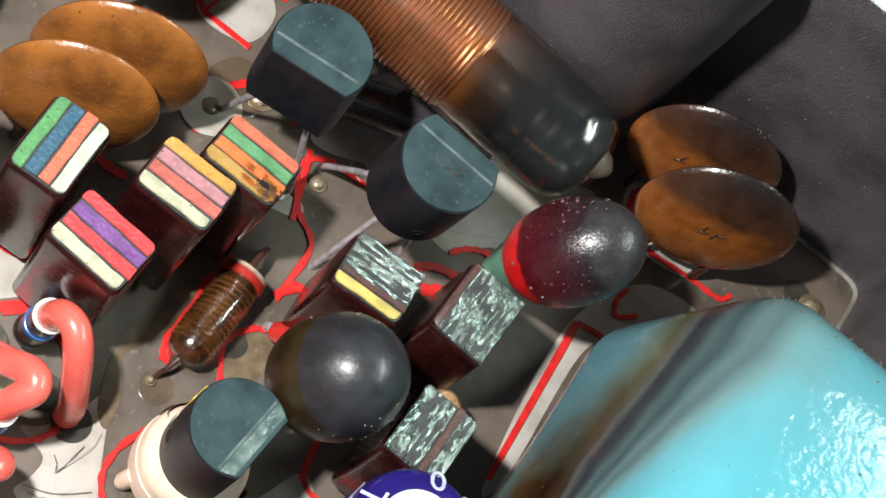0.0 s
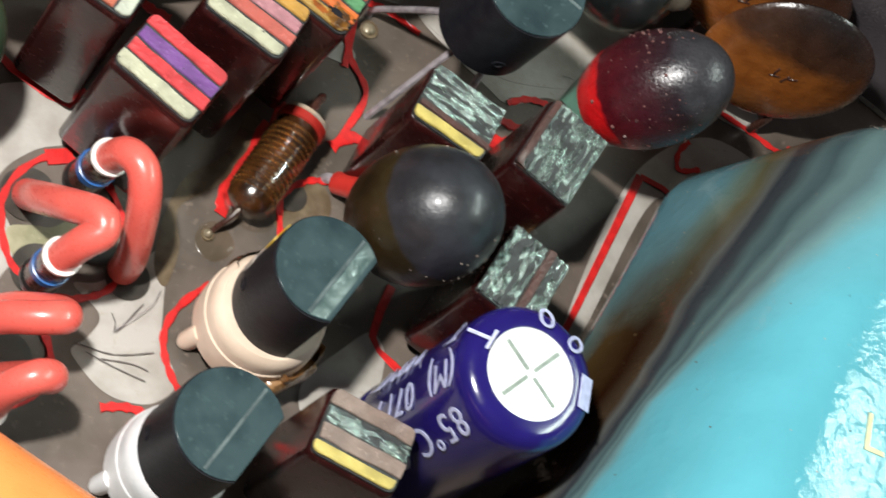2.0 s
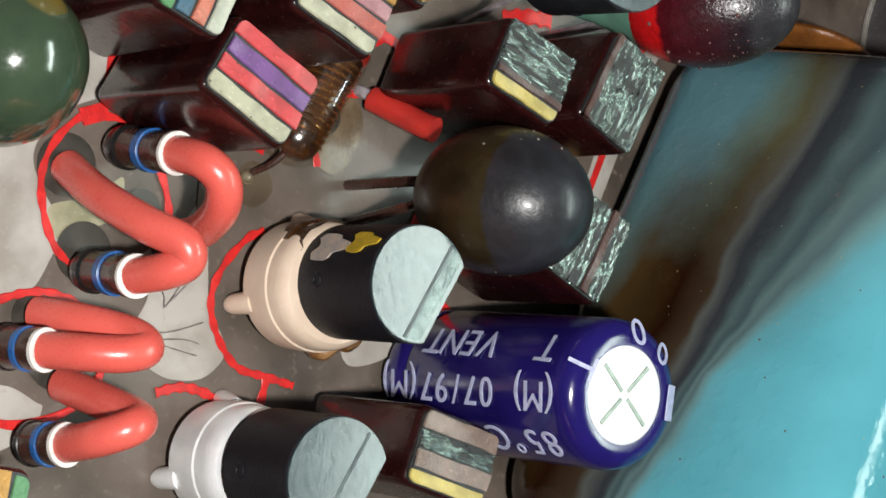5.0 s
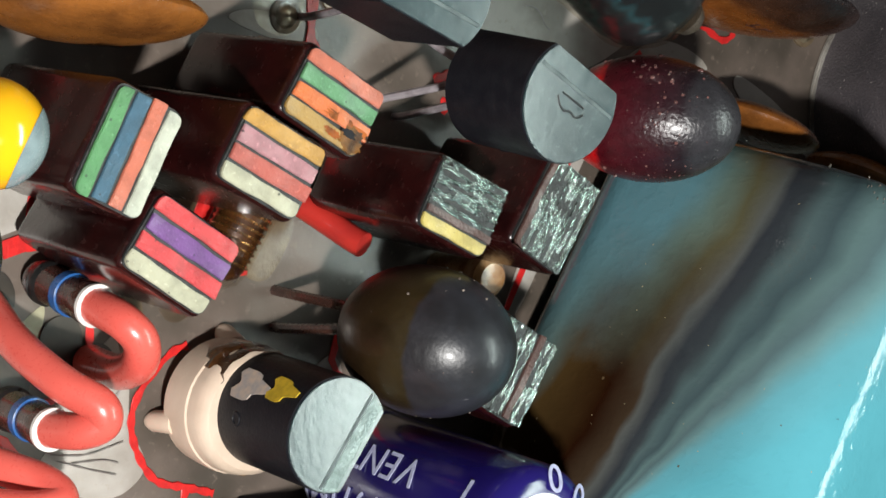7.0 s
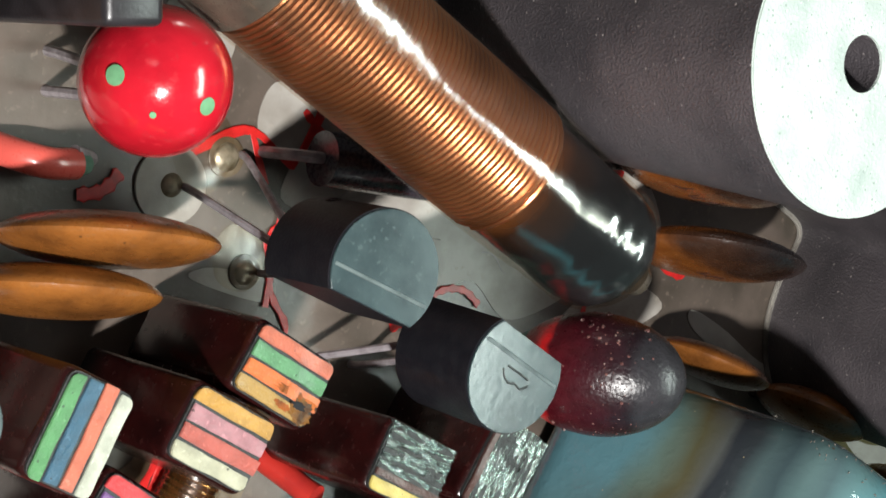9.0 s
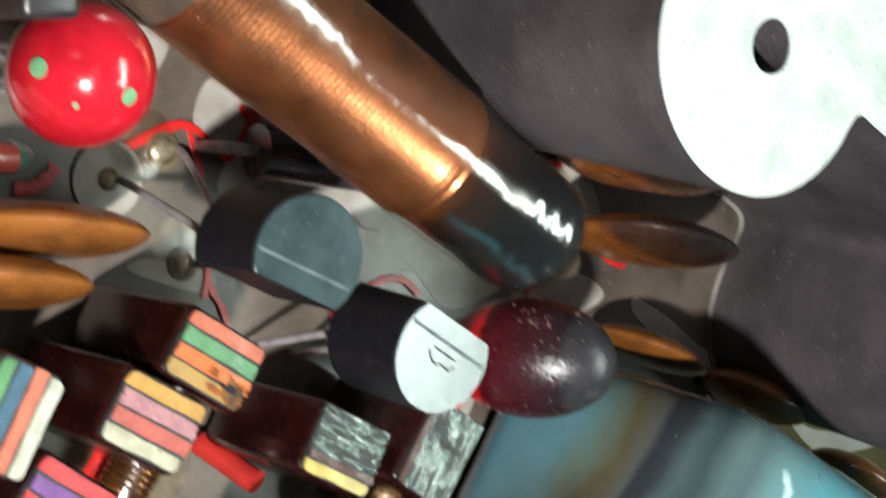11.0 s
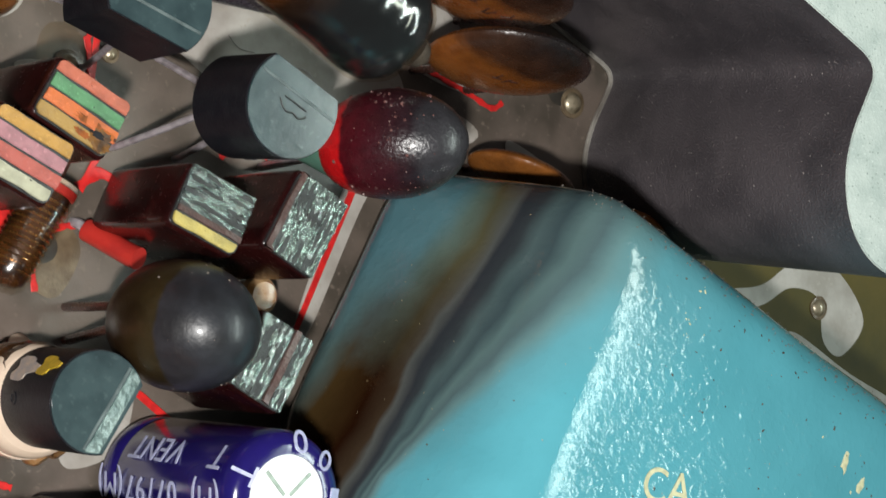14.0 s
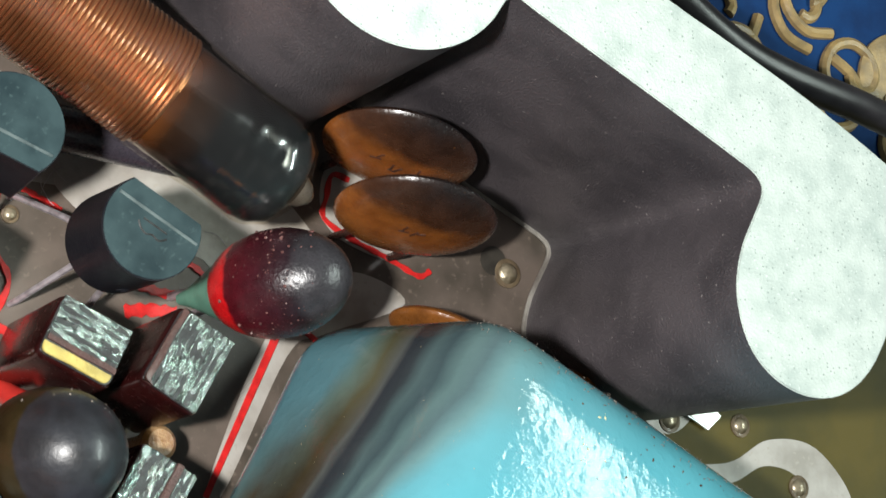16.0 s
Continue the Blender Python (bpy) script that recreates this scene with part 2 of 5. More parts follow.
M_RUST = specks(mat("rust_orange_resin", (0.34, 0.085, 0.010), (0.14, 0.040, 0.006), 0.42, scale=1.3, bump=0.9, bscale=4, spec=0.3), (0.03, 0.010, 0.004), 2.2, 0.16)
M_SCORCH = specks(mat("scorched_resin", (0.16, 0.065, 0.008), (0.05, 0.02, 0.005), 0.34, scale=1.6, bump=0.9, bscale=4, spec=0.4), (0.010, 0.006, 0.004), 2.6, 0.2)
M_BLACK = mat("black_epoxy", (0.008, 0.008, 0.011), (0.012, 0.012, 0.015), 0.45, scale=1.5, bump=0.15, bscale=8, spec=0.16)
M_TOPGREY = mat("dusty_teal_top", (0.034, 0.056, 0.060), (0.018, 0.031, 0.035), 0.15, scale=0.45, bump=0.04, bscale=3, fine=(0.040, 0.065, 0.068), spec=0.46, rvar=0.06, lo=0.42, hi=0.66)
M_GLOSSTEAL = mat("glossy_teal", (0.06, 0.095, 0.09), (0.15, 0.20, 0.19), 0.18, 0.2, scale=1.2, bump=0.6, bscale=2.5, coat=0.2)
M_GROOVE = mat("mould_line", (0.085, 0.112, 0.112), (0.034, 0.050, 0.052), 0.45, scale=1.2)
M_CREAMPLASTIC = mat("cream_plastic", (0.70, 0.56, 0.44), (0.60, 0.47, 0.36), 0.38, scale=0.5, bump=0.1)
M_BURNPLASTIC = mat("browned_plastic", (0.20, 0.09, 0.025), (0.42, 0.27, 0.14), 0.3, scale=1.0, bump=0.3, coat=0.4)
M_CHAR = mat("charred_plastic", (0.075, 0.030, 0.010), (0.010, 0.006, 0.004), 0.25, scale=0.7, bump=0.5, bscale=2, coat=0.5)
M_PAINTY = mat("yellow_paint", (0.62, 0.42, 0.03), None, 0.4, scale=3)
M_PAINTP = mat("pale_paint", (0.55, 0.44, 0.34), (0.35, 0.33, 0.33), 0.45, scale=2)
M_EGG = banded(mat("red_black_resin", (1, 1, 1), (0.7, 0.7, 0.7), 0.30, scale=1.5, bump=0.32, bscale=5.0, coat=0.08), "Z",
    [(-4.5, (0.52, 0.008, 0.010)), (-1.8, (0.50, 0.008, 0.010)), (-1.55, (0.070, 0.004, 0.008)), (0.2, (0.042, 0.006, 0.010)), (2.1, (0.016, 0.008, 0.011)), (2.6, (0.030, 0.028, 0.032)), (4.5, (0.036, 0.035, 0.039))], 0.06, 1.4)
M_EGGBUMP = mat("resin_blisters", (0.17, 0.080, 0.072), (0.030, 0.010, 0.012), 0.16, scale=0.9, coat=0.6, fine=(0.34, 0.25, 0.23))
M_CONE = mat("green_resin", (0.10, 0.22, 0.16), None, 0.35, scale=1)
M_DARKEGG = specks(banded(mat("brown_grey_resin", (1, 1, 1), (0.55, 0.52, 0.50), 0.36, scale=0.6, bump=0.20, bscale=2.6, coat=0.12, spec=0.4), "Z",
    [(-4.5, (0.016, 0.006, 0.003)), (-0.6, (0.022, 0.013, 0.005)), (0.75, (0.028, 0.019, 0.007)), (0.95, (0.026, 0.024, 0.028)), (2.4, (0.024, 0.025, 0.030)), (4.5, (0.028, 0.032, 0.036))], 0.10, 0.45), (0.13, 0.10, 0.09), 3.0, 0.04)
M_CRUST = mat("pale_crust", (0.22, 0.18, 0.15), (0.07, 0.05, 0.04), 0.4, scale=3.0, bump=0.3)
M_GREENBALL = mat("olive_green_resin", (0.038, 0.058, 0.033), (0.027, 0.045, 0.026), 0.16, scale=0.6, bump=0.03, coat=0.5)
M_YELLOW = mat("yellow_resin", (0.78, 0.40, 0.008), (0.72, 0.36, 0.008), 0.14, scale=0.8, coat=0.5)
M_BLUEGREY = mat("grey_blue_dot", (0.22, 0.29, 0.30), None, 0.25, scale=1, coat=0.3)
M_REDBALL = mat("red_resin", (0.50, 0.010, 0.022), (0.36, 0.007, 0.016), 0.16, scale=0.45, bump=0.14, bscale=3, coat=0.5, fine=(0.44, 0.014, 0.024))
M_GREENDOT = mat("green_dot", (0.14, 0.33, 0.17), None, 0.35, scale=2)
M_DISC = specks(mat("ochre_ceramic", (0.25, 0.088, 0.018), (0.12, 0.042, 0.010), 0.30, scale=0.42, bump=0.3, bscale=4, coat=0.3, fine=(0.20, 0.075, 0.018)), (0.06, 0.024, 0.009), 1.6, 0.05)
M_DISCBURN = specks(banded(mat("scorched_ceramic", (1, 1, 1), (0.7, 0.65, 0.6), 0.28, scale=1.0, bump=0.3, bscale=4, coat=0.4), "Y",
    [(-4.4, (0.20, 0.075, 0.020)), (-1.2, (0.27, 0.085, 0.017)), (0.4, (0.20, 0.065, 0.014)), (1.7, (0.06, 0.025, 0.013)), (4.4, (0.014, 0.011, 0.011))], 0.34, 0.40), (0.07, 0.03, 0.013), 1.7, 0.07)
M_SLEEVE = mat("salmon_sleeve", (0.66, 0.110, 0.085), (0.60, 0.09, 0.07), 0.30, scale=0.5, bump=0.05, coat=0.2)
M_REDSLEEVE = mat("red_sleeve", (0.46, 0.028, 0.020), (0.36, 0.022, 0.018), 0.36, scale=0.8, bump=0.15, coat=0.15)
M_RESBROWN = mat("brown_resistor", (0.055, 0.022, 0.016), (0.035, 0.016, 0.012), 0.28, scale=1.5, coat=0.4)
M_BANDBLUE = mat("blue_band", (0.02, 0.10, 0.30), None, 0.3, scale=2)
M_BANDWHITE = mat("white_band", (0.80, 0.76, 0.72), None, 0.35, scale=2)
M_BANDBLACK = mat("black_band", (0.012, 0.012, 0.012), None, 0.3, scale=2)
M_AMBER = mat("amber_lacquer", (0.090, 0.034, 0.010), (0.022, 0.009, 0.004), 0.20, 0.2, scale=0.9, bump=0.5, bscale=2.2, coat=0.6)
M_AMBERWIRE = mat("bronze_wire", (0.52, 0.25, 0.075), (0.10, 0.040, 0.012), 0.26, 0.85, scale=0.5, bump=0.2, coat=0.4)
M_COPPER = mat("enamelled_copper", (0.58, 0.25, 0.11), (0.17, 0.060, 0.025), 0.34, 0.85, scale=0.16, bump=0.1, coat=0.5, lo=0.40, hi=0.66)
M_CHOKE = mat("violet_black_varnish", (0.040, 0.034, 0.044), (0.024, 0.021, 0.026), 0.28, scale=0.5, bump=0.08, coat=0.3)
M_COREDIP = banded(mat("resin_dipped_core", (1, 1, 1), (0.65, 0.6, 0.6), 0.15, scale=0.5, bump=0.10, bscale=1.2, coat=0.5), "Z",
    [(-1.0, (0.030, 0.040, 0.044)), (1.5, (0.012, 0.016, 0.018)), (4.8, (0.010, 0.010, 0.011)), (6.6, (0.028, 0.014, 0.008)), (7.6, (0.10, 0.034, 0.010))], 0.14, 0.35)
M_RESIN = bpy.data.materials.new("clear_resin")
M_RESIN.use_nodes = True
rn, rl = M_RESIN.node_tree.nodes, M_RESIN.node_tree.links
rn.remove(rn["Principled BSDF"])
clear, gloss, both, lump, wave, place_in = (rn.new("ShaderNode" + k) for k in ("BsdfTransparent", "BsdfGlossy", "MixShader", "TexNoise", "Bump", "TexCoord"))
clear.inputs[0].default_value = (0.98, 0.955, 0.91, 1)
gloss.inputs["Roughness"].default_value = 0.15
lump.inputs["Scale"].default_value = 900
wave.inputs["Strength"].default_value, wave.inputs["Distance"].default_value = 0.30, 0.00012
rl.new(place_in.outputs["Object"], lump.inputs["Vector"])
rl.new(lump.outputs["Fac"], wave.inputs["Height"])
rl.new(wave.outputs[0], gloss.inputs["Normal"])
both.inputs[0].default_value = 0.11
rl.new(clear.outputs[0], both.inputs[1])
rl.new(gloss.outputs[0], both.inputs[2])
rl.new(both.outputs[0], rn["Material Output"].inputs[0])
M_PUDDLE = M_RESIN.copy()
M_PUDDLE.name = "thin_flux"
for node in M_PUDDLE.node_tree.nodes:
    if node.type == "MIX_SHADER":
        node.inputs[0].default_value = 0.05
    if node.type == "BSDF_GLOSSY":
        node.inputs["Roughness"].default_value = 0.22
M_TAPE = mat("waxed_paper", (0.080, 0.064, 0.048), (0.045, 0.037, 0.029), 0.30, scale=0.6, coat=0.5)
M_ANOD = specks(mat("black_anodised", (0.085, 0.074, 0.080), (0.046, 0.041, 0.046), 0.34, 0.0, scale=0.22, bump=0.7, bscale=8.0, fine=(0.115, 0.100, 0.102), spec=0.7), (0.30, 0.27, 0.26), 2.2, 0.065)
specks(M_ANOD, (0.17, 0.15, 0.15), 4.0, 0.09)
M_ALU = mat("sawn_aluminium", (0.55, 0.61, 0.57), (0.38, 0.45, 0.42), 0.6, 0.1, scale=0.6, bump=0.45, bscale=5.5, fine=(0.64, 0.70, 0.66), lo=0.40, hi=0.75)
specks(M_ALU, (0.30, 0.36, 0.33), 4.5, 0.14)
M_BAREEDGE = mat("worn_bare_edge", (0.42, 0.40, 0.36), (0.16, 0.14, 0.12), 0.42, 0.4, scale=0.35, bump=0.5, bscale=4)
M_TAB = mat("bare_aluminium", (0.70, 0.74, 0.70), (0.50, 0.54, 0.50), 0.35, 0.5, scale=0.4, bump=0.3, bscale=2)
M_BORE = mat("drilled_bore", (0.42, 0.40, 0.41), (0.20, 0.19, 0.20), 0.35, 0.7, scale=1, bump=0.3)
M_TURQ = specks(specks(stain(mat("turquoise_enamel", (1, 1, 1), (0.90, 0.92, 0.92), 0.07, scale=0.25, bump=0.12, bscale=2.6, coat=0.0, rvar=0.03, spec=0.28)), (0.09, 0.06, 0.03), 0.8, 0.03), (0.36, 0.30, 0.18), 1.9, 0.03)
dimples(M_TURQ, 2.0, 0.11)
M_DIRT = mat("brown_grit", (0.10, 0.06, 0.025), (0.03, 0.02, 0.012), 0.6, scale=2.0, bump=0.4)
M_PALETEXT = mat("pale_yellow_ink", (0.62, 0.60, 0.36), None, 0.5, scale=3)
M_VIOLETBLUE = mat("indigo_sleeve", (0.013, 0.008, 0.105), (0.010, 0.006, 0.085), 0.18, scale=0.5, coat=0.2, bump=0.05, bscale=2)
M_LAVENDER = mat("lavender_ink", (0.46, 0.48, 0.68), None, 0.4, scale=3)
M_CANTOP = mat("aluminium_can_top", (0.90, 0.90, 0.90), (0.80, 0.82, 0.82), 0.38, 0.35, scale=1, bump=0.15)
M_VENT = mat("vent_score", (0.28, 0.32, 0.28), None, 0.4, 0.6, scale=2)
M_STRAP = mat("braided_cotton", (0.40, 0.40, 0.32), (0.28, 0.28, 0.22), 0.75, scale=1.2, bump=0.6)
M_ORANGE = mat("orange_enamel", (0.72, 0.22, 0.060), (0.66, 0.19, 0.05), 0.30, scale=0.4, coat=0.3)
M_RUBBER = mat("black_rubber", (0.016, 0.014, 0.016), (0.026, 0.023, 0.026), 0.36, scale=0.8, bump=0.1)
M_BLUEBOX = mat("deep_blue_card", (0.006, 0.045, 0.16), (0.005, 0.030, 0.11), 0.75, scale=0.4, spec=0.15)
M_GOLD = mat("gold_scroll", (0.42, 0.29, 0.12), (0.24, 0.17, 0.08), 0.4, scale=0.8, bump=0.3)
M_HOLE = mat("hole_dark", (0.045, 0.040, 0.032), (0.025, 0.022, 0.018), 0.35, scale=1)


# ---- mesh helpers, all in millimetres ----
def finish(bm, name, material, smooth=True):
    me = bpy.data.meshes.new(name)
    bmesh.ops.scale(bm, vec=(MM, MM, MM), verts=bm.verts)
    bmesh.ops.recalc_face_normals(bm, faces=bm.faces)
    bm.to_mesh(me)
    bm.free()
    me.materials.append(material)
    if smooth:
        me.shade_smooth()
        me.set_sharp_from_angle(angle=radians(38))
    return me


def part(name, bm, material, parent, label="", smooth=True, at=None):
    ob = new(name, finish(bm, name, material, smooth))
    ob.parent = parent
    if at is not None:
        ob.matrix_basis = mm(at)
    if label:
        ob["label"] = label
    return ob


def mm(m):
    m = m.copy()
    m.translation *= MM
    return m


def thing(name, at, label, category, group="", kind=""):
    ob = new(name)
    ob.matrix_basis = mm(at)
    ob.empty_display_size = 0.001
    return tagged(ob, label, category, group, kind)


def place(x, y, z=0.0, ax=0, ay=0, az=0):
    return pose(x, y, z, ax, ay, az)


def along(origin, direction, spin=0.0):
    """A pose at origin whose local z runs along direction."""
    q = Vector(direction).normalized().to_track_quat("Z", "Y")
    return Matrix.Translation(origin) @ q.to_matrix().to_4x4() @ Matrix.Rotation(radians(spin), 4, "Z")


def rbox(sx, sy, sz, r=0.3, seg=3, centre=(0, 0, 0)):
    bm = bmesh.new()
    bmesh.ops.create_cube(bm, size=1)
    bmesh.ops.scale(bm, vec=(sx, sy, sz), verts=bm.verts)
    bmesh.ops.bevel(bm, geom=bm.edges[:], offset=r, segments=seg, profile=0.5, affect="EDGES")
    bmesh.ops.translate(bm, vec=centre, verts=bm.verts)
    return bm


def lathe(profile, n=40):
    """Profile rows (radius, z), turned about z."""
    bm = bmesh.new()
    rings = []
    for r, z in profile:
        if r < 1e-6:
            rings.append([bm.verts.new((0, 0, z))])
        else:
            rings.append([bm.verts.new((r * math.cos(2 * math.pi * i / n), r * math.sin(2 * math.pi * i / n), z)) for i in range(n)])
    for a, b in zip(rings, rings[1:]):
        for i in range(n):
            j = (i + 1) % n
            if len(a) == 1:
                bm.faces.new((a[0], b[i], b[j]))
            elif len(b) == 1:
                bm.faces.new((a[i], a[j], b[0]))
            else:
                bm.faces.new((a[i], a[j], b[j], b[i]))
    for ring in (rings[0], rings[-1]):
        if len(ring) > 1:
            bm.faces.new(ring)
    return bm


def spline(pts, steps=8, closed=False):
    pts = [Vector(p) for p in pts]
    n, out = len(pts), []
    for i in range(n if closed else n - 1):
        p = [pts[(i + k) % n] if closed else pts[min(max(i + k, 0), n - 1)] for k in (-1, 0, 1, 2)]
        for s in range(steps):
            t = s / steps
            out.append(0.5 * (2 * p[1] + (p[2] - p[0]) * t + (2 * p[0] - 5 * p[1] + 4 * p[2] - p[3]) * t * t + (3 * p[1] - p[0] - 3 * p[2] + p[3]) * t**3))
    if not closed:
        out.append(pts[-1])
    return out


def tube(pts, r, n=14, steps=8, taper=None, caps=True):
    path = spline(pts, steps) if steps > 1 else [Vector(p) for p in pts]
    bm, rings, side = bmesh.new(), [], None
    for i, p in enumerate(path):
        d = (path[min(i + 1, len(path) - 1)] - path[max(i - 1, 0)]).normalized()
        if side is None:
            side = d.orthogonal().normalized()
        side = (side - d * side.dot(d)).normalized()
        up = d.cross(side)
        rad = r if taper is None else r * taper(i / (len(path) - 1))
        rings.append([bm.verts.new(p + rad * (math.cos(2 * math.pi * k / n) * side + math.sin(2 * math.pi * k / n) * up)) for k in range(n)])
    for a, b in zip(rings, rings[1:]):
        for k in range(n):
            bm.faces.new((a[k], a[(k + 1) % n], b[(k + 1) % n], b[k]))
    if caps:
        bm.faces.new(rings[0])
        bm.faces.new(rings[-1])
    return bm


def prism(outline, z0, z1, bevel=0.0):
    bm = bmesh.new()
    f = bm.faces.new([bm.verts.new((p[0], p[1], z0)) for p in outline])
    got = bmesh.ops.extrude_face_region(bm, geom=[f])
    bmesh.ops.translate(bm, vec=(0, 0, z1 - z0), verts=[v for v in got["geom"] if isinstance(v, bmesh.types.BMVert)])
    if bevel:
        bmesh.ops.recalc_face_normals(bm, faces=bm.faces)
        edges = [e for e in bm.edges if e.calc_face_angle(0) > 0.6 and abs(e.verts[0].co.z - e.verts[1].co.z) < 1e-6]
        bmesh.ops.bevel(bm, geom=edges, offset=bevel, segments=2, affect="EDGES")
    return bm


def ribbon(pts, w, z, h=0.03, steps=6, closed=False):
    """A flat painted line of uneven width lying on the board."""
    path = spline([(p[0], p[1], 0) for p in pts], steps, closed) if steps > 1 else [Vector((p[0], p[1], 0)) for p in pts]
    bm, rows = bmesh.new(), []
    for i, p in enumerate(path):
        a = path[(i + 1) % len(path)] if closed else path[min(i + 1, len(path) - 1)]
        b = path[i - 1] if closed else path[max(i - 1, 0)]
        d = (a - b).normalized()
        s = Vector((-d.y, d.x, 0)) * w * (0.5 + 0.13 * math.sin(i * 1.7 + p.x * 2.3))
        rows.append([bm.verts.new((p + s).to_tuple()[:2] + (z,)), bm.verts.new((p - s).to_tuple()[:2] + (z,)), bm.verts.new((p - 0.8 * s).to_tuple()[:2] + (z + h,)), bm.verts.new((p + 0.8 * s).to_tuple()[:2] + (z + h,))])
    pairs = list(zip(rows, rows[1:])) + ([(rows[-1], rows[0])] if closed else [])
    for a, b in pairs:
        for k in range(4):
            bm.faces.new((a[k], a[(k + 1) % 4], b[(k + 1) % 4], b[k]))
    if not closed:
        bm.faces.new(rows[0])
        bm.faces.new(rows[-1])
    return bm


def ovoid(r, half, n=44, m=28, blunt=0.0):
    """An egg about the origin, long axis z; blunt widens its lower end."""
    prof = []
    for i in range(m + 1):
        a = math.pi * i / m
        z = -math.cos(a)
        prof.append((r * math.sin(a) * (1 - blunt * z * 0.5) if 0 < i < m else 0.0, half * z))
    return lathe(prof, n)


def letters(name, text, size, material, parent, at, label=""):
    cu = bpy.data.curves.new(name, "FONT")
    cu.body, cu.size, cu.extrude = text, size * MM, 0.02 * MM
    cu.align_x, cu.align_y = "CENTER", "CENTER"
    tmp = bpy.data.objects.new(name, cu)
    me = bpy.data.meshes.new_from_object(tmp)
    me.materials.clear()
    me.materials.append(material)
    bpy.data.objects.remove(tmp)
    ob = new(name, me)
    ob.parent = parent
    ob.matrix_basis = mm(at)
    if label:
        ob["label"] = label
    return ob


# ---- bench and board ----
bm = rbox(700, 700, 30, 2, 2, (0, 0, -28))
bench = new("ground", finish(bm, "ground", M_BENCH))
tagged(bench, "dark brown worn wooden workbench under the board", "bench", kind="structure")

board = thing("circuit_board", place(0, 0, 0), "grey-brown circuit board with cream patches and red printed outlines", "circuit board")
part("substrate", rbox(124, 100, 1.6, 0.15, 1, (6, 4, -0.80)), M_BOARD, board)
for corner in ((-50, -40), (62, -40), (-50, 48), (62, 48)):
    part("standoff", lathe([(2.4, -13), (2.4, -1.6)], 20), M_BORE, board, at=place(corner[0], corner[1], 0))


layer = [0.0]


def patch(pts, material, z=0.004, name="patch"):
    layer[0] += 0.004
    z += layer[0]
    out = spline([(x, y, 0) for x, y in pts], 7, True)
    return part(name, prism([(p.x, p.y) for p in out], z - 0.03, z + 0.012), material, board, smooth=False)


def line(pts, w=0.34, closed=False, steps=6):
    layer[0] += 0.001
    return part("printed_line", ribbon(pts, w, 0.06 + layer[0] * 0.6, 0.03, steps, closed), M_SILK, board, "red printed line", smooth=False)


# cream clearings between the copper fields
patch([(-34, -5), (-30, -1.5), (-25.4, 0.4), (-21.0, 2.6), (-18.3, 2.2), (-18.2, 0.3), (-19.8, -0.5), (-21.1, -1.7), (-21.4, -2.8), (-20.7, -4.3), (-19.8, -5.5), (-20.5, -6.4), (-21.4, -7.8), (-22.9, -8.4), (-24.0, -8.8), (-29, -9.6), (-34, -9)], M_CREAM)
patch([(-20.7, -4.5), (-19.6, -4.2), (-18.7, -4.1), (-17.4, -3.2), (-17.6, -4.6), (-18.4, -5.2), (-19.6, -5.4), (-20.1, -5.9), (-20.6, -5.4)], M_STAINED)
patch([(-17.5, -6.6), (-16.4, -6.3), (-14.6, -5.0), (-13.2, -3.6), (-13.3, -5.4), (-13.3, -7.2), (-13.2, -8.6), (-12.4, -10.4), (-13.4, -11.5), (-14.8, -11.6), (-15.9, -11.2), (-17.0, -10.2), (-17.3, -9.6), (-16.6, -8.9), (-16.2, -7.8)], M_CREAM)
patch([(-24.6, -11.9), (-22.6, -11.6), (-21.2, -12.3), (-20.9, -12.6), (-21.6, -13.7), (-24.2, -14.4)], M_CREAM)
patch([(5.6, 16.2), (1.2, 12.2), (-1.2, 11.4), (2.8, 8.2), (4.2, 7.5), (6.8, 8.4), (9.6, 6.4), (14.5, 8.8), (12.0, 12.6), (9.0, 16)], M_CREAM)
patch([(-0.4, 17.5), (-4.6, 12.6), (-1.6, 11.6), (2.0, 12.4), (5.0, 16.4)], M_CREAM, 0.008)
patch([(12.6, 6.3), (16.4, 8.4), (19.9, 6.8), (14.5, 4.6), (12.2, 3.2), (8.4, -4.3), (7.0, -5.2), (10.0, 2.4)], M_CREAM)
patch([(-5.2, 17.4), (-2.6, 16.8), (-3.6, 14.5), (-4.4, 14.2), (-6.0, 15.3)], M_CREAM)
patch([(-9.0, 8.6), (-7.9, 9.1), (-4.8, 8.5), (-5.1, 7.5)], M_CREAM)
patch([(-11.8, 18.4), (-8.8, 17.0), (-7.4, 19.4), (-9.5, 22)], M_CREAM)
# tan patches between the blocks, the blocks' shade painted into their colour
patch([(-8.4, -0.2), (-6.4, 1.0), (-5.4, -0.4), (-6.6, -2.6), (-8.0, -2.2)], M_TAN_SHADED)
patch([(-11.0, 1.2), (-10.0, 3.6), (-9.2, 3.2), (-10.1, 0.8), (-11.6, -0.8), (-13.0, -2.0), (-12.8, -4.0), (-13.3, -5.9), (-13.9, -5.0), (-13.7, -2.7), (-12.8, -0.4)], M_TAN_SHADED)
patch([(-17.5, 2.2), (-15.5, 2.5), (-15.5, -0.5), (-17.5, -0.9)], M_CREAM)
patch([(22.2, 6.7), (24.7, 5.6), (27.2, 4.0), (30.0, 2.6), (29.4, 1.9), (26.4, 3.2), (22.4, 5.6)], M_CREAM)
patch([(15.2, 14.6), (14.4, 12.2), (15.6, 10.3), (19.4, 9.4), (18.5, 13.0)], M_CREAM)
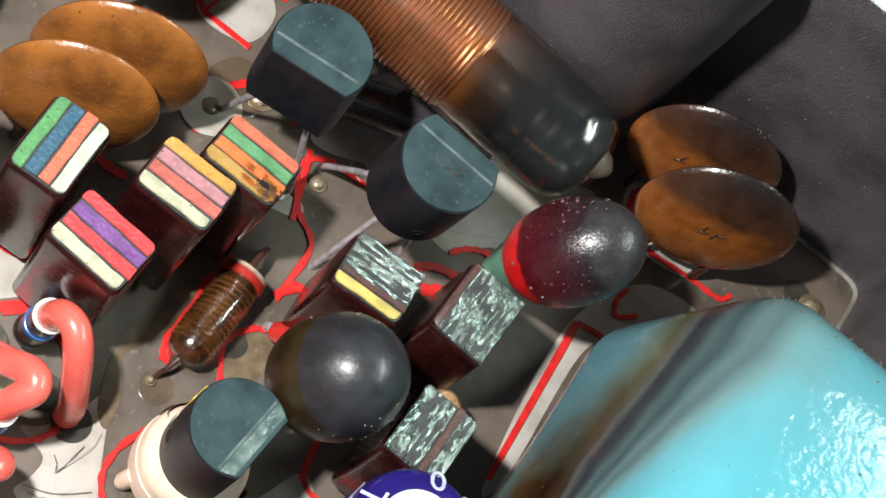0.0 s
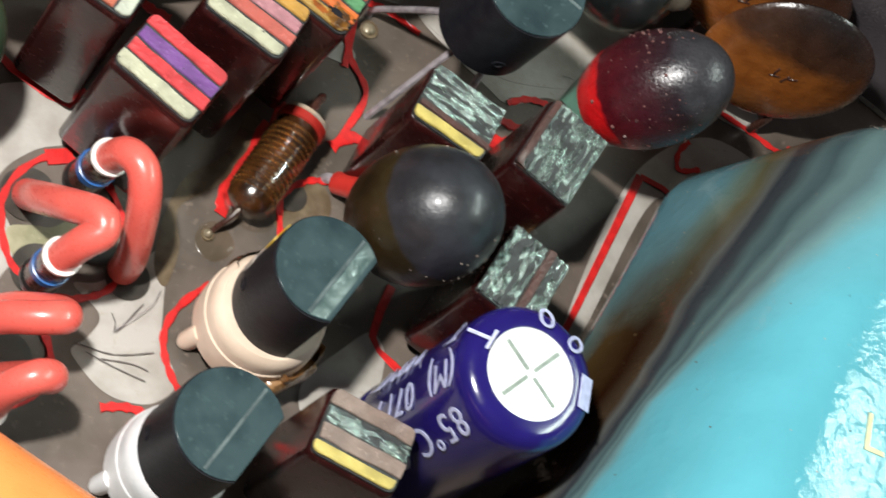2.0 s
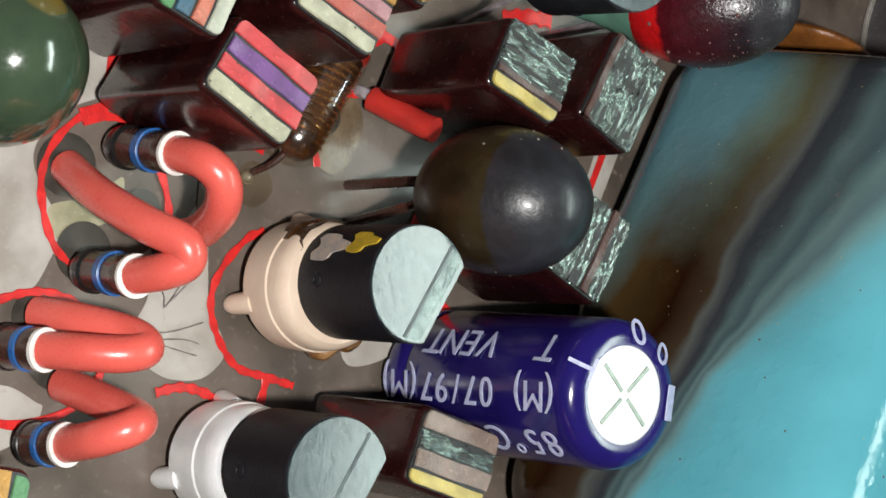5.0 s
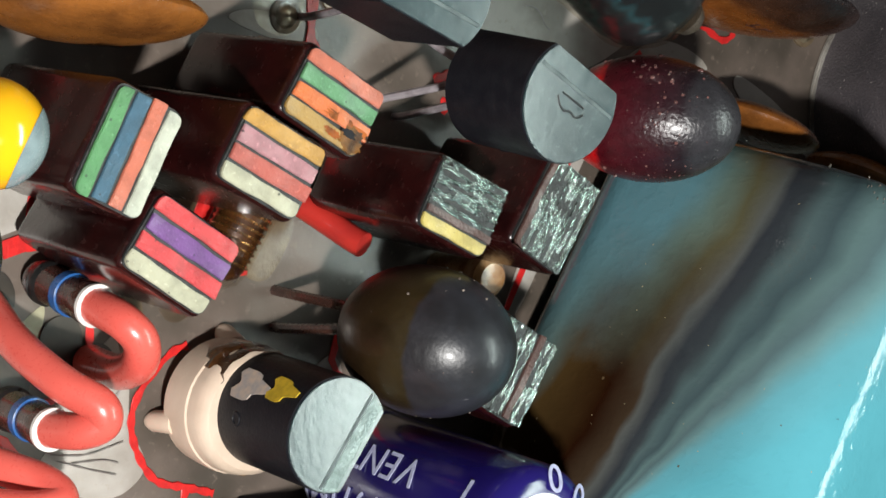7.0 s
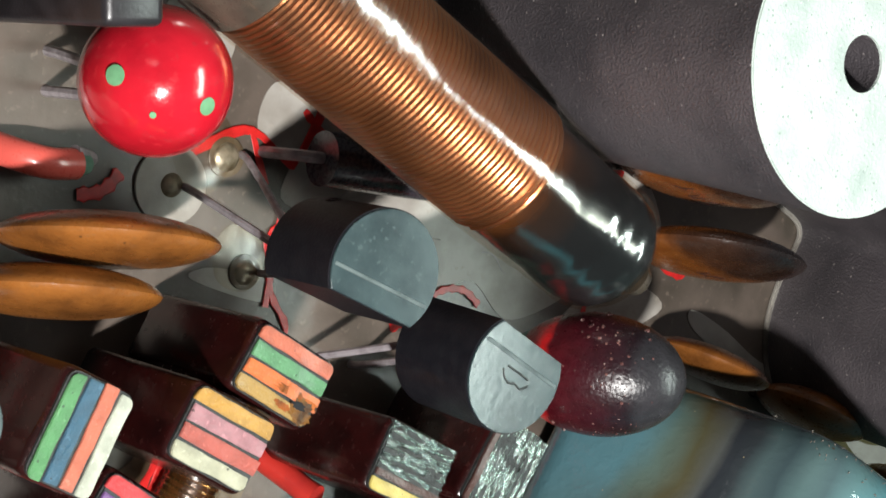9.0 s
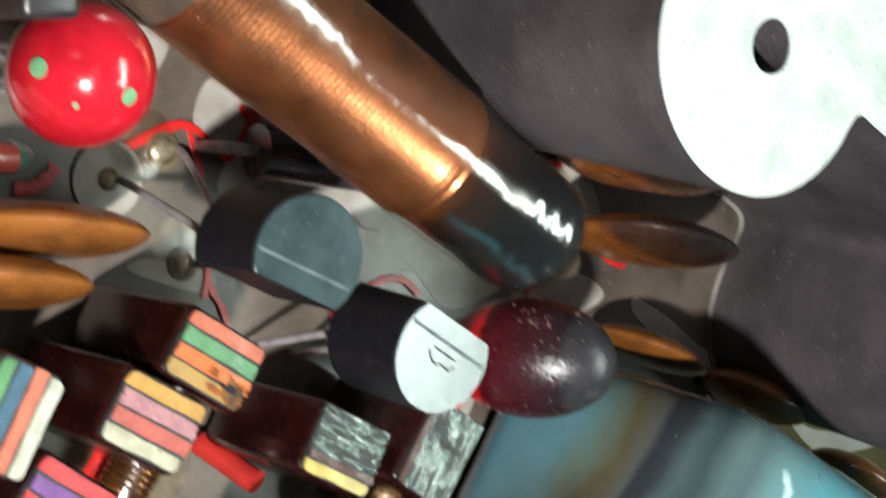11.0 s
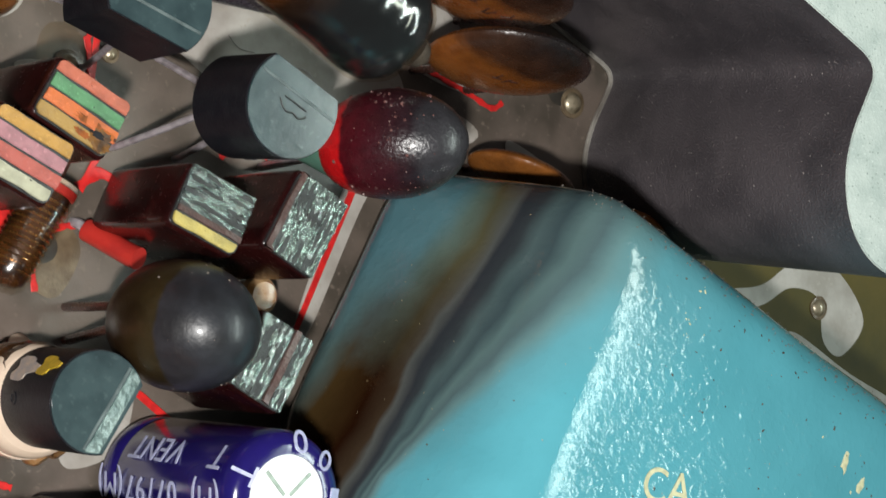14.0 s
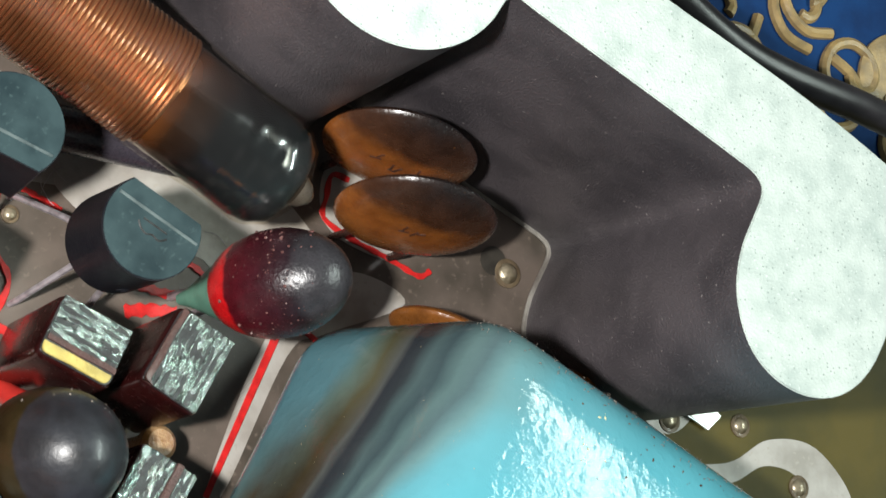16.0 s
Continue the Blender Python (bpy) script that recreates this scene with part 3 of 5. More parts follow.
patch([(-4.4, -7.3), (-6.4, -9.4), (-6.0, -11.2), (-3.2, -10.4), (-2.3, -7.6), (-3.0, -6.3)], M_CREAM)
patch([(-1.3, 11.4), (-0.7, 12.3), (3.5, 12.8), (8.5, 13.2), (12.6, 13.2), (11.0, 11.2), (9.2, 9.6), (4.4, 8.8), (1.5, 9.6)], M_CREAM)
# olive field on the far side, with pale meandering clearings
patch([(34, 9), (31, -1), (38, -9), (52, -16), (67.5, -14), (67.5, 12), (50, 12)], M_OLIVE, 0.002, "olive_field")
patch([(35.2, -0.7), (38.0, -1.6), (43.0, -1.6), (46.5, 0), (50.4, -0.4), (53.2, -3.8), (51.0, -6.2), (49.2, -5.2), (48.7, -2.4), (46.0, -1.7), (43.0, -2.9), (38.0, -2.9)], M_CREAM, 0.006)
patch([(46.4, -4.6), (51.8, -7.4), (57.2, -9.8), (56.6, -11), (51.2, -9.0), (46.0, -5.8)], M_CREAM, 0.006)
patch([(35.2, 3.0), (37.6, 0.2), (39.8, 0.6), (41.2, 3.0), (38.5, 5.2)], M_CREAM, 0.006)

# dark scratches in the cream paint
for pts in ([(-15.7, -7.7), (-15.5, -8.1), (-15.4, -8.5), (-14.3, -7.0)], [(-17.0, -9.4), (-15.4, -9.6), (-13.6, -9.2)], [(-16.7, -9.7), (-15.3, -10.2), (-13.9, -10.6)], [(-16.0, -9.9), (-14.6, -9.9), (-13.8, -10.1)],
        [(3.0, 11.2), (3.6, 10.6), (4.6, 10.4)]):
    part("scratch", ribbon(pts, 0.055, 0.20, 0.01, 5), M_SCRATCH, board, "dark scratch", smooth=False)
# red printed outlines
line([(-11.4, 11.6), (-11.2, 12.6), (-10.9, 13.4), (-10.2, 14.2)], 0.3)
line([(-2.7, 15.3), (-1.6, 14.7)], 0.34, steps=1)
line([(-21.3, 11.4), (-21.5, 9.6), (-22.0, 8.8), (-22.6, 8.0), (-22.6, 7.2)], 0.75)
line([(-14.8, 12.2), (-13.6, 12.4), (-12.8, 13.2)], 0.6)
line([(-18.2, -0.75), (-19.5, -0.9), (-20.8, -2.3), (-21.1, -4.0), (-20.4, -6.2), (-18.7, -7.3), (-17.0, -7.2), (-15.7, -6.3), (-15.3, -4.4), (-16.0, -2.2), (-17.0, -1.1)], 0.34, True)
line([(-24.7, -9.9), (-23.6, -8.6), (-22.0, -8.0), (-20.4, -8.0), (-18.8, -8.9), (-18.2, -10.6), (-19.2, -12.4), (-22, -13.2), (-24.3, -12.3)], 0.34, True)
part("printed_square", prism([(-19.5, -0.5), (-18.3, -0.15), (-18.05, -0.85), (-19.25, -1.2)], 0.05, 0.16), M_SILK, board, smooth=False)
line([(-18.2, 0.0), (-18.1, 1.6), (-16.7, 3.5)], 0.34, steps=1)
line([(-22.6, 4.2), (-21.4, 3.2), (-19.6, 2.3), (-18.6, 2.0), (-17.9, 2.9)], 0.4, steps=1)
line([(-23.2, -0.2), (-23.3, -1.6), (-24.5, -2.9), (-26.5, -3.5)])
line([(-10.6, -5.3), (-11.4, -5.6), (-12.6, -6.8), (-13.2, -8.2), (-12.9, -9.7), (-11.9, -11.1), (-10.3, -11.6), (-9.0, -12)])
line([(-15.8, -12.1), (-14.6, -11.9), (-13.4, -12.2), (-12.2, -12.9), (-10.9, -13.0), (-10.4, -11.7)], 0.4)
line([(2.0, 6.2), (3.2, 6.5), (4.6, 6.2), (6.0, 6.1)], 0.5)
line([(2.5, 5.0), (4.0, 5.2), (5.5, 5.1)], 0.7)
line([(-9.0, 3.4), (-9.9, 1.2), (-10.9, -0.6), (-11.0, -1.6)], 0.42)
line([(11.9, 5.1), (7.2, -4.8)], 0.42, steps=1)
line([(11.9, 5.1), (13.3, 4.7), (15.2, 3.4)], 0.3, steps=1)
line([(15.0, 7.8), (14.3, 7.0), (14.3, 6.0), (15.6, 6.3)], 0.3)
line([(4.0, 7.5), (5.2, 8.0), (6.4, 7.9), (7.3, 7.2)], 0.36)
line([(-12.4, 20.0), (-11.4, 18.2), (-8.6, 16.7)], 0.34, steps=1)
line([(-11.4, 18.2), (-9.5, 20.6), (-6.8, 20.2)], 0.3, steps=1)
line([(-5.3, 10.2), (-4.6, 11.0), (-3.4, 11.2), (-2.2, 10.7), (-1.1, 10.2)])
line([(-5.2, 10.3), (-4.8, 7.9), (-3.9, 6.0), (-5.4, 3.0)])
line([(-8.1, 4.6), (-9.4, 1.6), (-11.0, -1.9)], 0.5)
line([(-7.9, -2.4), (-8.0, -0.4), (-6.8, 0.7), (-5.6, 0.9), (-4.4, 0.5)])
line([(-2.1, -3.8), (-3.0, -6.5), (-1.9, -7.7), (0.4, -9.5)], 0.36, steps=2)
line([(-2.4, 16.6), (-3.8, 14.1), (-4.4, 13.9), (-6.3, 15.2), (-8.2, 14.7), (-10.4, 13.4), (-10.9, 11.0)], 0.42, steps=4)
line([(-6.3, 15.1), (-5.5, 12.8)], 0.36, steps=1)
line([(-4.5, 11.6), (-5.1, 7.3)], 0.32, steps=1)
line([(-3.6, 16.2), (-2.4, 15.1), (-1.2, 14.9)], 0.36)
line([(16.3, 13.8), (15.2, 14.0), (14.8, 12.6), (14.6, 11.4), (16.4, 10.3), (19.0, 9.3), (20.8, 8.5), (21.6, 8.9)], 0.34, steps=4)
line([(-2.6, 2.6), (-4.4, 3.6), (-5.6, 2.8)], 0.6)
line([(-16.4, 9.0), (-15.4, 8.0), (-14.2, 7.6)], 0.5)
line([(-24.5, 8.0), (-25.6, 6.0), (-25.2, 4.0), (-23.4, 5.0)], 0.6)


def pad(x, y, r, dome=0.55):
    part("copper_pad", lathe([(r, -0.13), (r, 0.02), (r * 0.97, 0.035), (0, 0.04)], 32), M_CREAM if r > 1.2 else M_TAN_SHADED, board, at=place(x, y, 0.14))
    dome *= 0.38
    k = 0.34 if r > 1.2 else 0.80
    part("solder_joint", lathe([(r * k * 0.92, 0), (r * k * 0.84, dome * 0.30), (r * k * 0.62, dome * 0.62), (r * k * 0.34, dome * 0.9), (0, dome)], 24), M_JOINT, board, "shiny solder joint", at=place(x, y, 0.16))


for x, y, r, d in ((-10.3, 12.7, 1.75, 0.8), (-7.6, 14.0, 0.9, 0.6), (-11.5, -3.0, 0.32, 0.7), (27.0, 9.2, 0.9, 0.9), (-3.9, 9.7, 0.5, 0.5), (44.2, 0.8, 0.75, 0.8), (48.7, -3.0, 0.8, 0.8),
        (38.6, 0.9, 0.8, 0.7), (2.2, -0.9, 0.8, 0.7), (-23.9, -11.0, 0.45, 0.5), (-6.3, 8.9, 0.8, 0.5)):
    pad(x, y, r, dome=d)
for x, y, r in ((-20.0, -2.8, 1.3), (-15.1, -5.9, 1.05), (-19.2, -6.3, 1.25), (-16.6, -4.6, 0.95), (-21.2, -8.9, 1.1), (-20.3, -10.6, 1.3), (-26.8, -1.8, 1.0), (-7.5, -0.2, 0.8), (26.0, 9.9, 0.9)):
    part("drill_hole", lathe([(r, 0), (r, 0.012), (0, 0.014)], 28), M_HOLE, board, at=place(x, y, 0.12))


for x, y, r, h in ((-8.9, 14.2, 1.8, 0.4), (-6.5, 9.6, 1.5, 0.3), (-11.2, -3.3, 0.9, 0.16)):
    bm = lathe([(r * math.cos(radians(a)), h * math.sin(radians(a))) for a in range(0, 90, 9)] + [(0, h)], 28)
    for v in bm.verts:
        v.co.x *= 1 + 0.25 * noise.noise(Vector((v.co.x * 0.6, v.co.y * 0.6, x)))
        v.co.y *= 1 + 0.25 * noise.noise(Vector((v.co.y * 0.6, v.co.x * 0.6, y)))
    bmesh.ops.scale(bm, vec=(1, 1, 0.5), verts=bm.verts)
    part("flux_puddle", bm, M_PUDDLE, board, "glossy hardened flux", at=place(x, y, 0.10))


# ---- striped block capacitors ----
def rounded(x0, x1, y0, y1, ra, rb):
    """A rectangle's outline with corner radius ra at its low-y end and rb at its high-y end."""
    out = []
    for cx, cy, q, a0 in ((x1 - rb, y1 - rb, rb, 0), (x0 + rb, y1 - rb, rb, 90), (x0 + ra, y0 + ra, ra, 180), (x1 - ra, y0 + ra, ra, 270)):
        out += [(cx + q * math.cos(radians(a0 + k * 30)), cy + q * math.sin(radians(a0 + k * 30))) for k in range(4)]
    return out


def striped(cx, cy, top, az, sx, sy, stripes, label, foil=(), scorch=False):
    """Stripes lie along local x, listed from +y to -y; the body stands on two short wires."""
    th = thing("capacitor", place(cx, cy, 0, 0, 0, az), label, "capacitor", "striped block capacitors")
    part("body", rbox(sx + 0.25, sy + 0.3, top - 1.1, 0.42, 4, (0, 0, 0.9 + (top - 1.1) / 2)), M_MAROON, th, "dark maroon glossy resin body")
    lid = part("cap", prism(rounded(-sx / 2, sx / 2, -sy / 2, sy / 2, 0.38, 0.38), top - 0.35, top - 0.05, 0.08), M_TOPDARK, th)
    stripes = [s if isinstance(s, tuple) else (s, 1.0) for s in stripes]
    total, edge = sum(k for _, k in stripes), sy / 2
    for i, (s, k) in enumerate(stripes):
        w = sy * k / total
        y = edge - w / 2
        edge -= w
        rough = s in foil
        half, off = sx / 2 - 0.03 - 0.04 * (i % 2), 0.05 * (i % 3 - 1)
        bm = prism(rounded(off - half, off + half, y - w * 0.415, y + w * 0.415, 0.30 if i == len(stripes) - 1 else 0.05, 0.30 if i == 0 else 0.05), top - 0.11, top + 0.06, 0.035)
        for k in range(1, 9):
            bmesh.ops.bisect_plane(bm, geom=bm.verts[:] + bm.edges[:] + bm.faces[:], plane_co=(sx * (k / 9 - 0.5), 0, 0), plane_no=(1, 0, 0))
        for v in bm.verts:
            v.co += 0.055 * noise.noise_vector(Vector((v.co.x * 1.1, v.co.y * 1.6, cx + i * 2.3)))
        if rough:
            bm.free()
            bm = bmesh.new()
            bmesh.ops.create_grid(bm, x_segments=56, y_segments=20, size=0.5)
            bmesh.ops.scale(bm, vec=(sx - 0.1, w * 1.02, 1), verts=bm.verts)
            for v in bm.verts:
                p = Vector((v.co.x * 1.1, v.co.y * 4.2, i * 3.1 + cx))
                v.co.z = top - 0.04 + 0.10 * noise.noise(p) + 0.06 * noise.noise(p * 3.3) + 0.03 * math.sin(v.co.y * 17)
                v.co.x += 0.10 * noise.noise(p * 2 + Vector((5, 0, 0)))
                v.co.y += y
            got = bmesh.ops.extrude_face_region(bm, geom=bm.faces[:])
            for v in got["geom"]:
                if isinstance(v, bmesh.types.BMVert):
                    v.co.z = top - 0.35
        part("stripe", bm, M_FOIL if rough else M_STRIPE[s], lid, ("crumpled burnt metal foil" if rough else s + " painted stripe"))
    if scorch:
        for ox, oy, w, h, m, up in ((1.25, 1.02, 1.15, 0.17, M_RUST, 0.075), (0.70, 0.55, 0.62, 0.48, M_SCORCH, 0.085), (0.85, 0.72, 0.40, 0.15, M_BLACK, 0.10), (1.6, 0.40, 0.5, 0.16, M_RUST, 0.08)):
            ring = []
            for k in range(36):
                t = 2 * math.pi * k / 36
                q = 1 + 0.35 * noise.noise(Vector((math.cos(t) * 1.3, math.sin(t) * 1.3, ox * 7))) + 0.45 * noise.noise(Vector((math.cos(t) * 4, math.sin(t) * 4, ox * 3)))
                ring.append((min(sx / 2 + 0.04, sx / 2 - ox + w * q * math.cos(t)), max(-sy / 2, -sy / 2 + oy + h * q * math.sin(t))))
            part("scorch_mark", prism(ring, top - 0.02, top + up), m, lid, "glossy scorched resin stain")
    for x in (-sx * 0.3, sx * 0.3):
        part("lead", tube([(x, 0, 1.2), (x, 0, -0.6)], 0.25, 8, 1), M_WIRE, th)
    return th


def ang(dx, dy):
    return math.degrees(math.atan2(dy, dx))


striped(-19.3, 4.1, 10.0, ang(1.9, 4.05), 4.25, 2.95, ["green", "blue", "salmon", "white"], "maroon block capacitor with green, blue, salmon and white stripes")
striped(-16.6, 0.15, 9.45, ang(3.5, -2.2), 4.15, 3.1, ["red", "violet", "red", "cream"], "maroon block capacitor with red, violet, red and cream stripes")
striped(-13.2, 3.6, 10.1, ang(3.55, -1.85), 4.0, 3.05, ["ochre", "pink", "brick", "cream"], "maroon block capacitor with ochre, pink, brick and cream stripes")
striped(-10.05, 5.85, 9.45, ang(3.6, -2.0), 4.05, 2.9, ["salmon", "leaf", "orange", "mustard"], "maroon block capacitor with green and orange stripes, one corner scorched", scorch=True)
striped(-2.95, 1.5, 9.0, ang(3.5, -1.6), 3.85, 3.05, [("f1", 1.2), ("f2", 1.2), ("brown", 0.45), ("yellow", 0.75)], "maroon block capacitor with a burnt metallic top and one yellow stripe", foil=("f1", "f2"))
striped(2.55, 1.0, 8.6, ang(2.2, 3.75), 4.3, 3.2, [("brown", 0.45), "f1", "f2", "f3"], "maroon block capacitor whose top is crumpled burnt foil", foil=("f1", "f2", "f3"))
striped(0.55, -5.75, 8.8, ang(2.0, 3.5), 4.0, 3.1, [("f1", 1.3), ("f2", 0.9), ("brown", 0.6), ("f3", 0.9)], "maroon block capacitor with burnt foil and a brown stripe", foil=("f1", "f2", "f3"))
striped(-27.0, -15.9, 8.0, 78, 4.0, 3.0, ["taupe", "brick", "ochre", "leaf"], "dark block capacitor with tan, red and ochre stripes at the edge")
striped(-6.9, -14.5, 9.0, ang(3.63, -1.3), 4.0, 3.1, ["taupe", ("f1", 0.8), "taupe", ("yellow", 0.7)], "maroon block capacitor with taupe, foil and yellow stripes", foil=("f1",))


# ---- half-round transistors ----
def transistor(cx, cy, top, flat, r, length, label, legs, offset=1.45, groove=0.0):
    th = thing("transistor", place(cx, cy, 0, 0, 0, flat), label, "transistor", "black half-round transistors")
    a0 = math.acos(offset / r)
    outline = [(r * math.cos(a0 + (2 * math.pi - 2 * a0) * i / 40), r * math.sin(a0 + (2 * math.pi - 2 * a0) * i / 40)) for i in range(41)]
    shell = part("body", prism(outline, top - length, top - 0.02, 0.10), M_BLACK, th, "matt black moulded epoxy body")
    inner = [(x * 0.975, y * 0.975) for x, y in outline]
    face = part("top_face", prism(inner, top - 0.10, top + 0.015, 0.02), M_TOPGREY, th, "dusty grey-teal top")
    part("mould_line", rbox(0.16, 1.85 * math.sqrt(r * r - groove * groove), 0.05, 0.02, 1, (groove, 0, top + 0.010)), M_GROOVE, face, "pale mould line")
    part("pin_mark", lathe([(0.34, 0), (0.30, 0.05), (0.20, 0.05), (0.16, -0.02), (0, -0.02)], 18), M_BLACK, shell, at=along((-r * 0.86, -r * 0.50, top - length * 0.72), (-0.86, -0.5, 0)))
    for k, (px, py) in enumerate(legs):
        y0 = (k - 1) * 1.25
        part("leg", tube([(0.2, y0, top - length + 0.2), (0.2, y0, top - length - 0.8), ((0.2 + px) / 2, (y0 + py) / 2, max(0.8, (top - length) * 0.5)), (px, py, 0.6), (px, py, -0.4)], 0.18, 8), M_WIRE, th, "dull tinned wire leg")
    return th


q2 = transistor(-1.46, 6.25, 13.45, 60.5, 2.52, 5.0, "black half-round transistor with a dusty top, standing on long wire legs", [(-1.5, -2.4), (-2.9, 0.9), (1.8, 3.8)], 1.55, 0.55)
for ob in [o for o in scene.objects if o.name.startswith("transistor")]:
    for s in ([(0.12, -0.72), (0.12, -0.2), (0.12, 0.3), (0.12, 0.62)], [(-0.12, -0.85), (-0.40, -0.55), (-0.34, -0.15), (-0.46, 0.15), (-0.36, 0.5), (-0.10, 0.78)]):
        part("mark", tube([(x, y, 13.455) for x, y in s], 0.055, 6, 4), M_TOPDARK, ob, "dark moulded dent")
q1 = transistor(-8.35, 10.45, 13.35, 247.5, 2.55, 5.0, "black half-round transistor on long legs over the board", [(-1.2, -2.7), (-3.57, -0.67), (0.65, 2.5)], 1.5, 0.5)
pivot = Matrix.Translation(Vector((-1.46, 6.25, 13.45)) * MM)
q2.matrix_basis = pivot @ Matrix.Rotation(radians(3.6), 4, "X") @ pivot.inverted() @ q2.matrix_basis
pivot = Matrix.Translation(Vector((-8.35, 10.45, 13.35)) * MM)
q1.matrix_basis = pivot @ Matrix.Rotation(radians(-3.2), 4, "Y") @ pivot.inverted() @ q1.matrix_basis
q3 = transistor(-9.1, -7.42, 9.35, -32.9, 2.4, 5.3, "black half-round transistor seated on a cream plastic spacer", [(0.2, 1.3), (0.2, 0), (0.2, -1.3)], 1.5, 0.5)
q4 = transistor(-13.0, -14.9, 9.5, -33, 2.4, 4.7, "black half-round transistor seated on a white plastic spacer", [(0.2, 1.3), (0.2, 0), (0.2, -1.3)], 1.6, 0.3)
a = math.acos(0.6 / 2.3)
bm = prism([(2.3 * math.cos(a * k / 8), 2.3 * math.sin(a * k / 8)) for k in range(-8, 9) if 2.3 * math.cos(a * k / 8) < 1.44] + [], 0, 0.05, 0.015)
part("facet", bm, M_GLOSSTEAL, q3, "glossy slanted facet along the flat", at=place(0, 0, 9.345, 0, 1.2, 0))


def dab(r, m, a, z, parent, label):
    out = [(r * (1 + 0.28 * math.sin(3 * k + a) + 0.16 * math.sin(5 * k)) * math.cos(k), r * (1 + 0.28 * math.sin(3 * k + a) + 0.16 * math.sin(5 * k)) * math.sin(k)) for k in [2 * math.pi * i / 18 for i in range(18)]]
    bm = prism([(p[0] * 0.8, p[1] * 1.2) for p in out], 0, 0.05)
    R = 2.40
    for v in bm.verts:
        t = v.co.x / R
        rad = R + v.co.z
        v.co = Vector((rad * math.cos(a + t), rad * math.sin(a + t), z + v.co.y))
    part("paint_dab", bm, m, parent, label)


dab(0.86, M_PAINTP, radians(174), 5.7, q3, "pale paint dab")
dab(0.70, M_PAINTY, radians(168), 7.8, q3, "yellow paint dab")


def spacer(x, y, z0, z1, r, material, label):
    th = thing("spacer", place(x, y, 0), label, "spacer", "plastic transistor spacers")
    h = z1 - z0
    part("collar", lathe([(r * 0.80, z0), (r * 0.97, z0 + 0.25), (r, z0 + h * 0.5), (r * 0.99, z0 + h * 0.62), (r * 0.965, z0 + h * 0.64), (r * 0.96, z0 + h * 0.8), (r * 0.92, z1 - 0.2), (r * 0.84, z1), (0, z1)], 44), material, th)
    for k in range(3):
        a = radians(197 + 120 * k)
        part("foot", lathe([(0.32, 0), (0.46, 0.3), (0.52, z0 + 0.6), (0, z0 + 0.75)], 16), material, th, at=along((r * 1.02 * math.cos(a), r * 1.02 * math.sin(a), 0.0), (-0.35 * math.cos(a), -0.35 * math.sin(a), 1)))
    return th


sp = spacer(-9.5, -7.6, 0.9, 4.15, 2.85, M_CREAMPLASTIC, "cream plastic spacer with browned edge under a transistor")
bm = rbox(2.9, 1.5, 1.7, 0.5, 3)
for v in bm.verts:
    v.co += 0.25 * noise.noise_vector(v.co)
part("browned_edge", bm, M_BURNPLASTIC, sp, "browned melted edge", at=place(1.5, -2.0, 1.6, 0, 0, 35))
for a0, a1, z0, z1, m, words in ((40, 142, 1.9, 4.22, M_CHAR, "dark scorched side"), (-70, -15, 0.9, 3.2, M_BURNPLASTIC, "brown melted crust")):
    bm = bmesh.new()
    bmesh.ops.create_grid(bm, x_segments=26, y_segments=14, size=0.5)
    for v in bm.verts:
        u, w = v.co.x + 0.5, v.co.y + 0.5
        edge = min(u, 1 - u, w * 0.6, 1.2 * (1 - w) + 0.1)
        a, z = radians(a0 + (a1 - a0) * u), z0 + (z1 - z0) * w
        rad = 2.85 * (0.97 if z < 3.3 else 0.93) + 0.10 * min(1, edge * 5) + 0.16 * noise.noise(Vector((u * 6, w * 4, a0))) - (0.25 if edge < 0.05 else 0) + (0.28 if a0 < 0 else 0)
        v.co = Vector((rad * math.cos(a), rad * math.sin(a), z))
    part("scorch", bm, m, sp, words)
spacer(-13.2, -14.9, 0.8, 4.3, 2.55, M_CANTOP, "white plastic spacer under a transistor")


# ---- dipped bead capacitors ----
def bead(at, r, half, material, label, category="capacitor", blunt=0.0, group="dipped bead capacitors", feet=((0, 0.8), (0, -0.8)), name="bead_capacitor"):
    th = thing(name, place(at[0], at[1], 0), label, category, group)
    axis = Vector(at[3:6]) if len(at) > 3 else Vector((0, 0, 1))
    ob = part("body", ovoid(r, half, blunt=blunt), material, th, at=along((0, 0, at[2]), axis))
    for fx, fy in feet:
        low = Vector((0, 0, at[2])) - axis.normalized() * (half * 0.96)
        part("lead", tube([low + Vector((0, fy * 0.3, 0.4)), low + Vector((fx * 0.4, fy * 0.6, -0.5)), (low.x * 1.15 + fx, fy, 0.7), (low.x * 1.15 + fx, fy, -0.5)], 0.24, 8), M_WIRE, th)
    return th


egg = bead((7.35, 5.2, 8.9, 0.46, 0.0, 0.85), 2.82, 4.12, M_EGG, "dark red bead capacitor, its tip scorched grey and speckled")
random.seed(21)
bm = bmesh.new()
for k in range(430):
    a, e = random.uniform(0, 6.283), radians(random.gauss(12, 17))
    q = 0.022 + 0.10 * random.random() ** 5 * (0.5 if e > 0.7 else 1)
    got = bmesh.ops.create_icosphere(bm, subdivisions=1, radius=q, matrix=Matrix.Translation((2.80 * math.cos(e) * math.cos(a), 2.80 * math.cos(e) * math.sin(a), 4.09 * math.sin(e))))
part("blistering", bm, M_EGGBUMP, egg, "small glossy blisters", at=along((0, 0, 8.9), (0.46, 0, 0.85)))
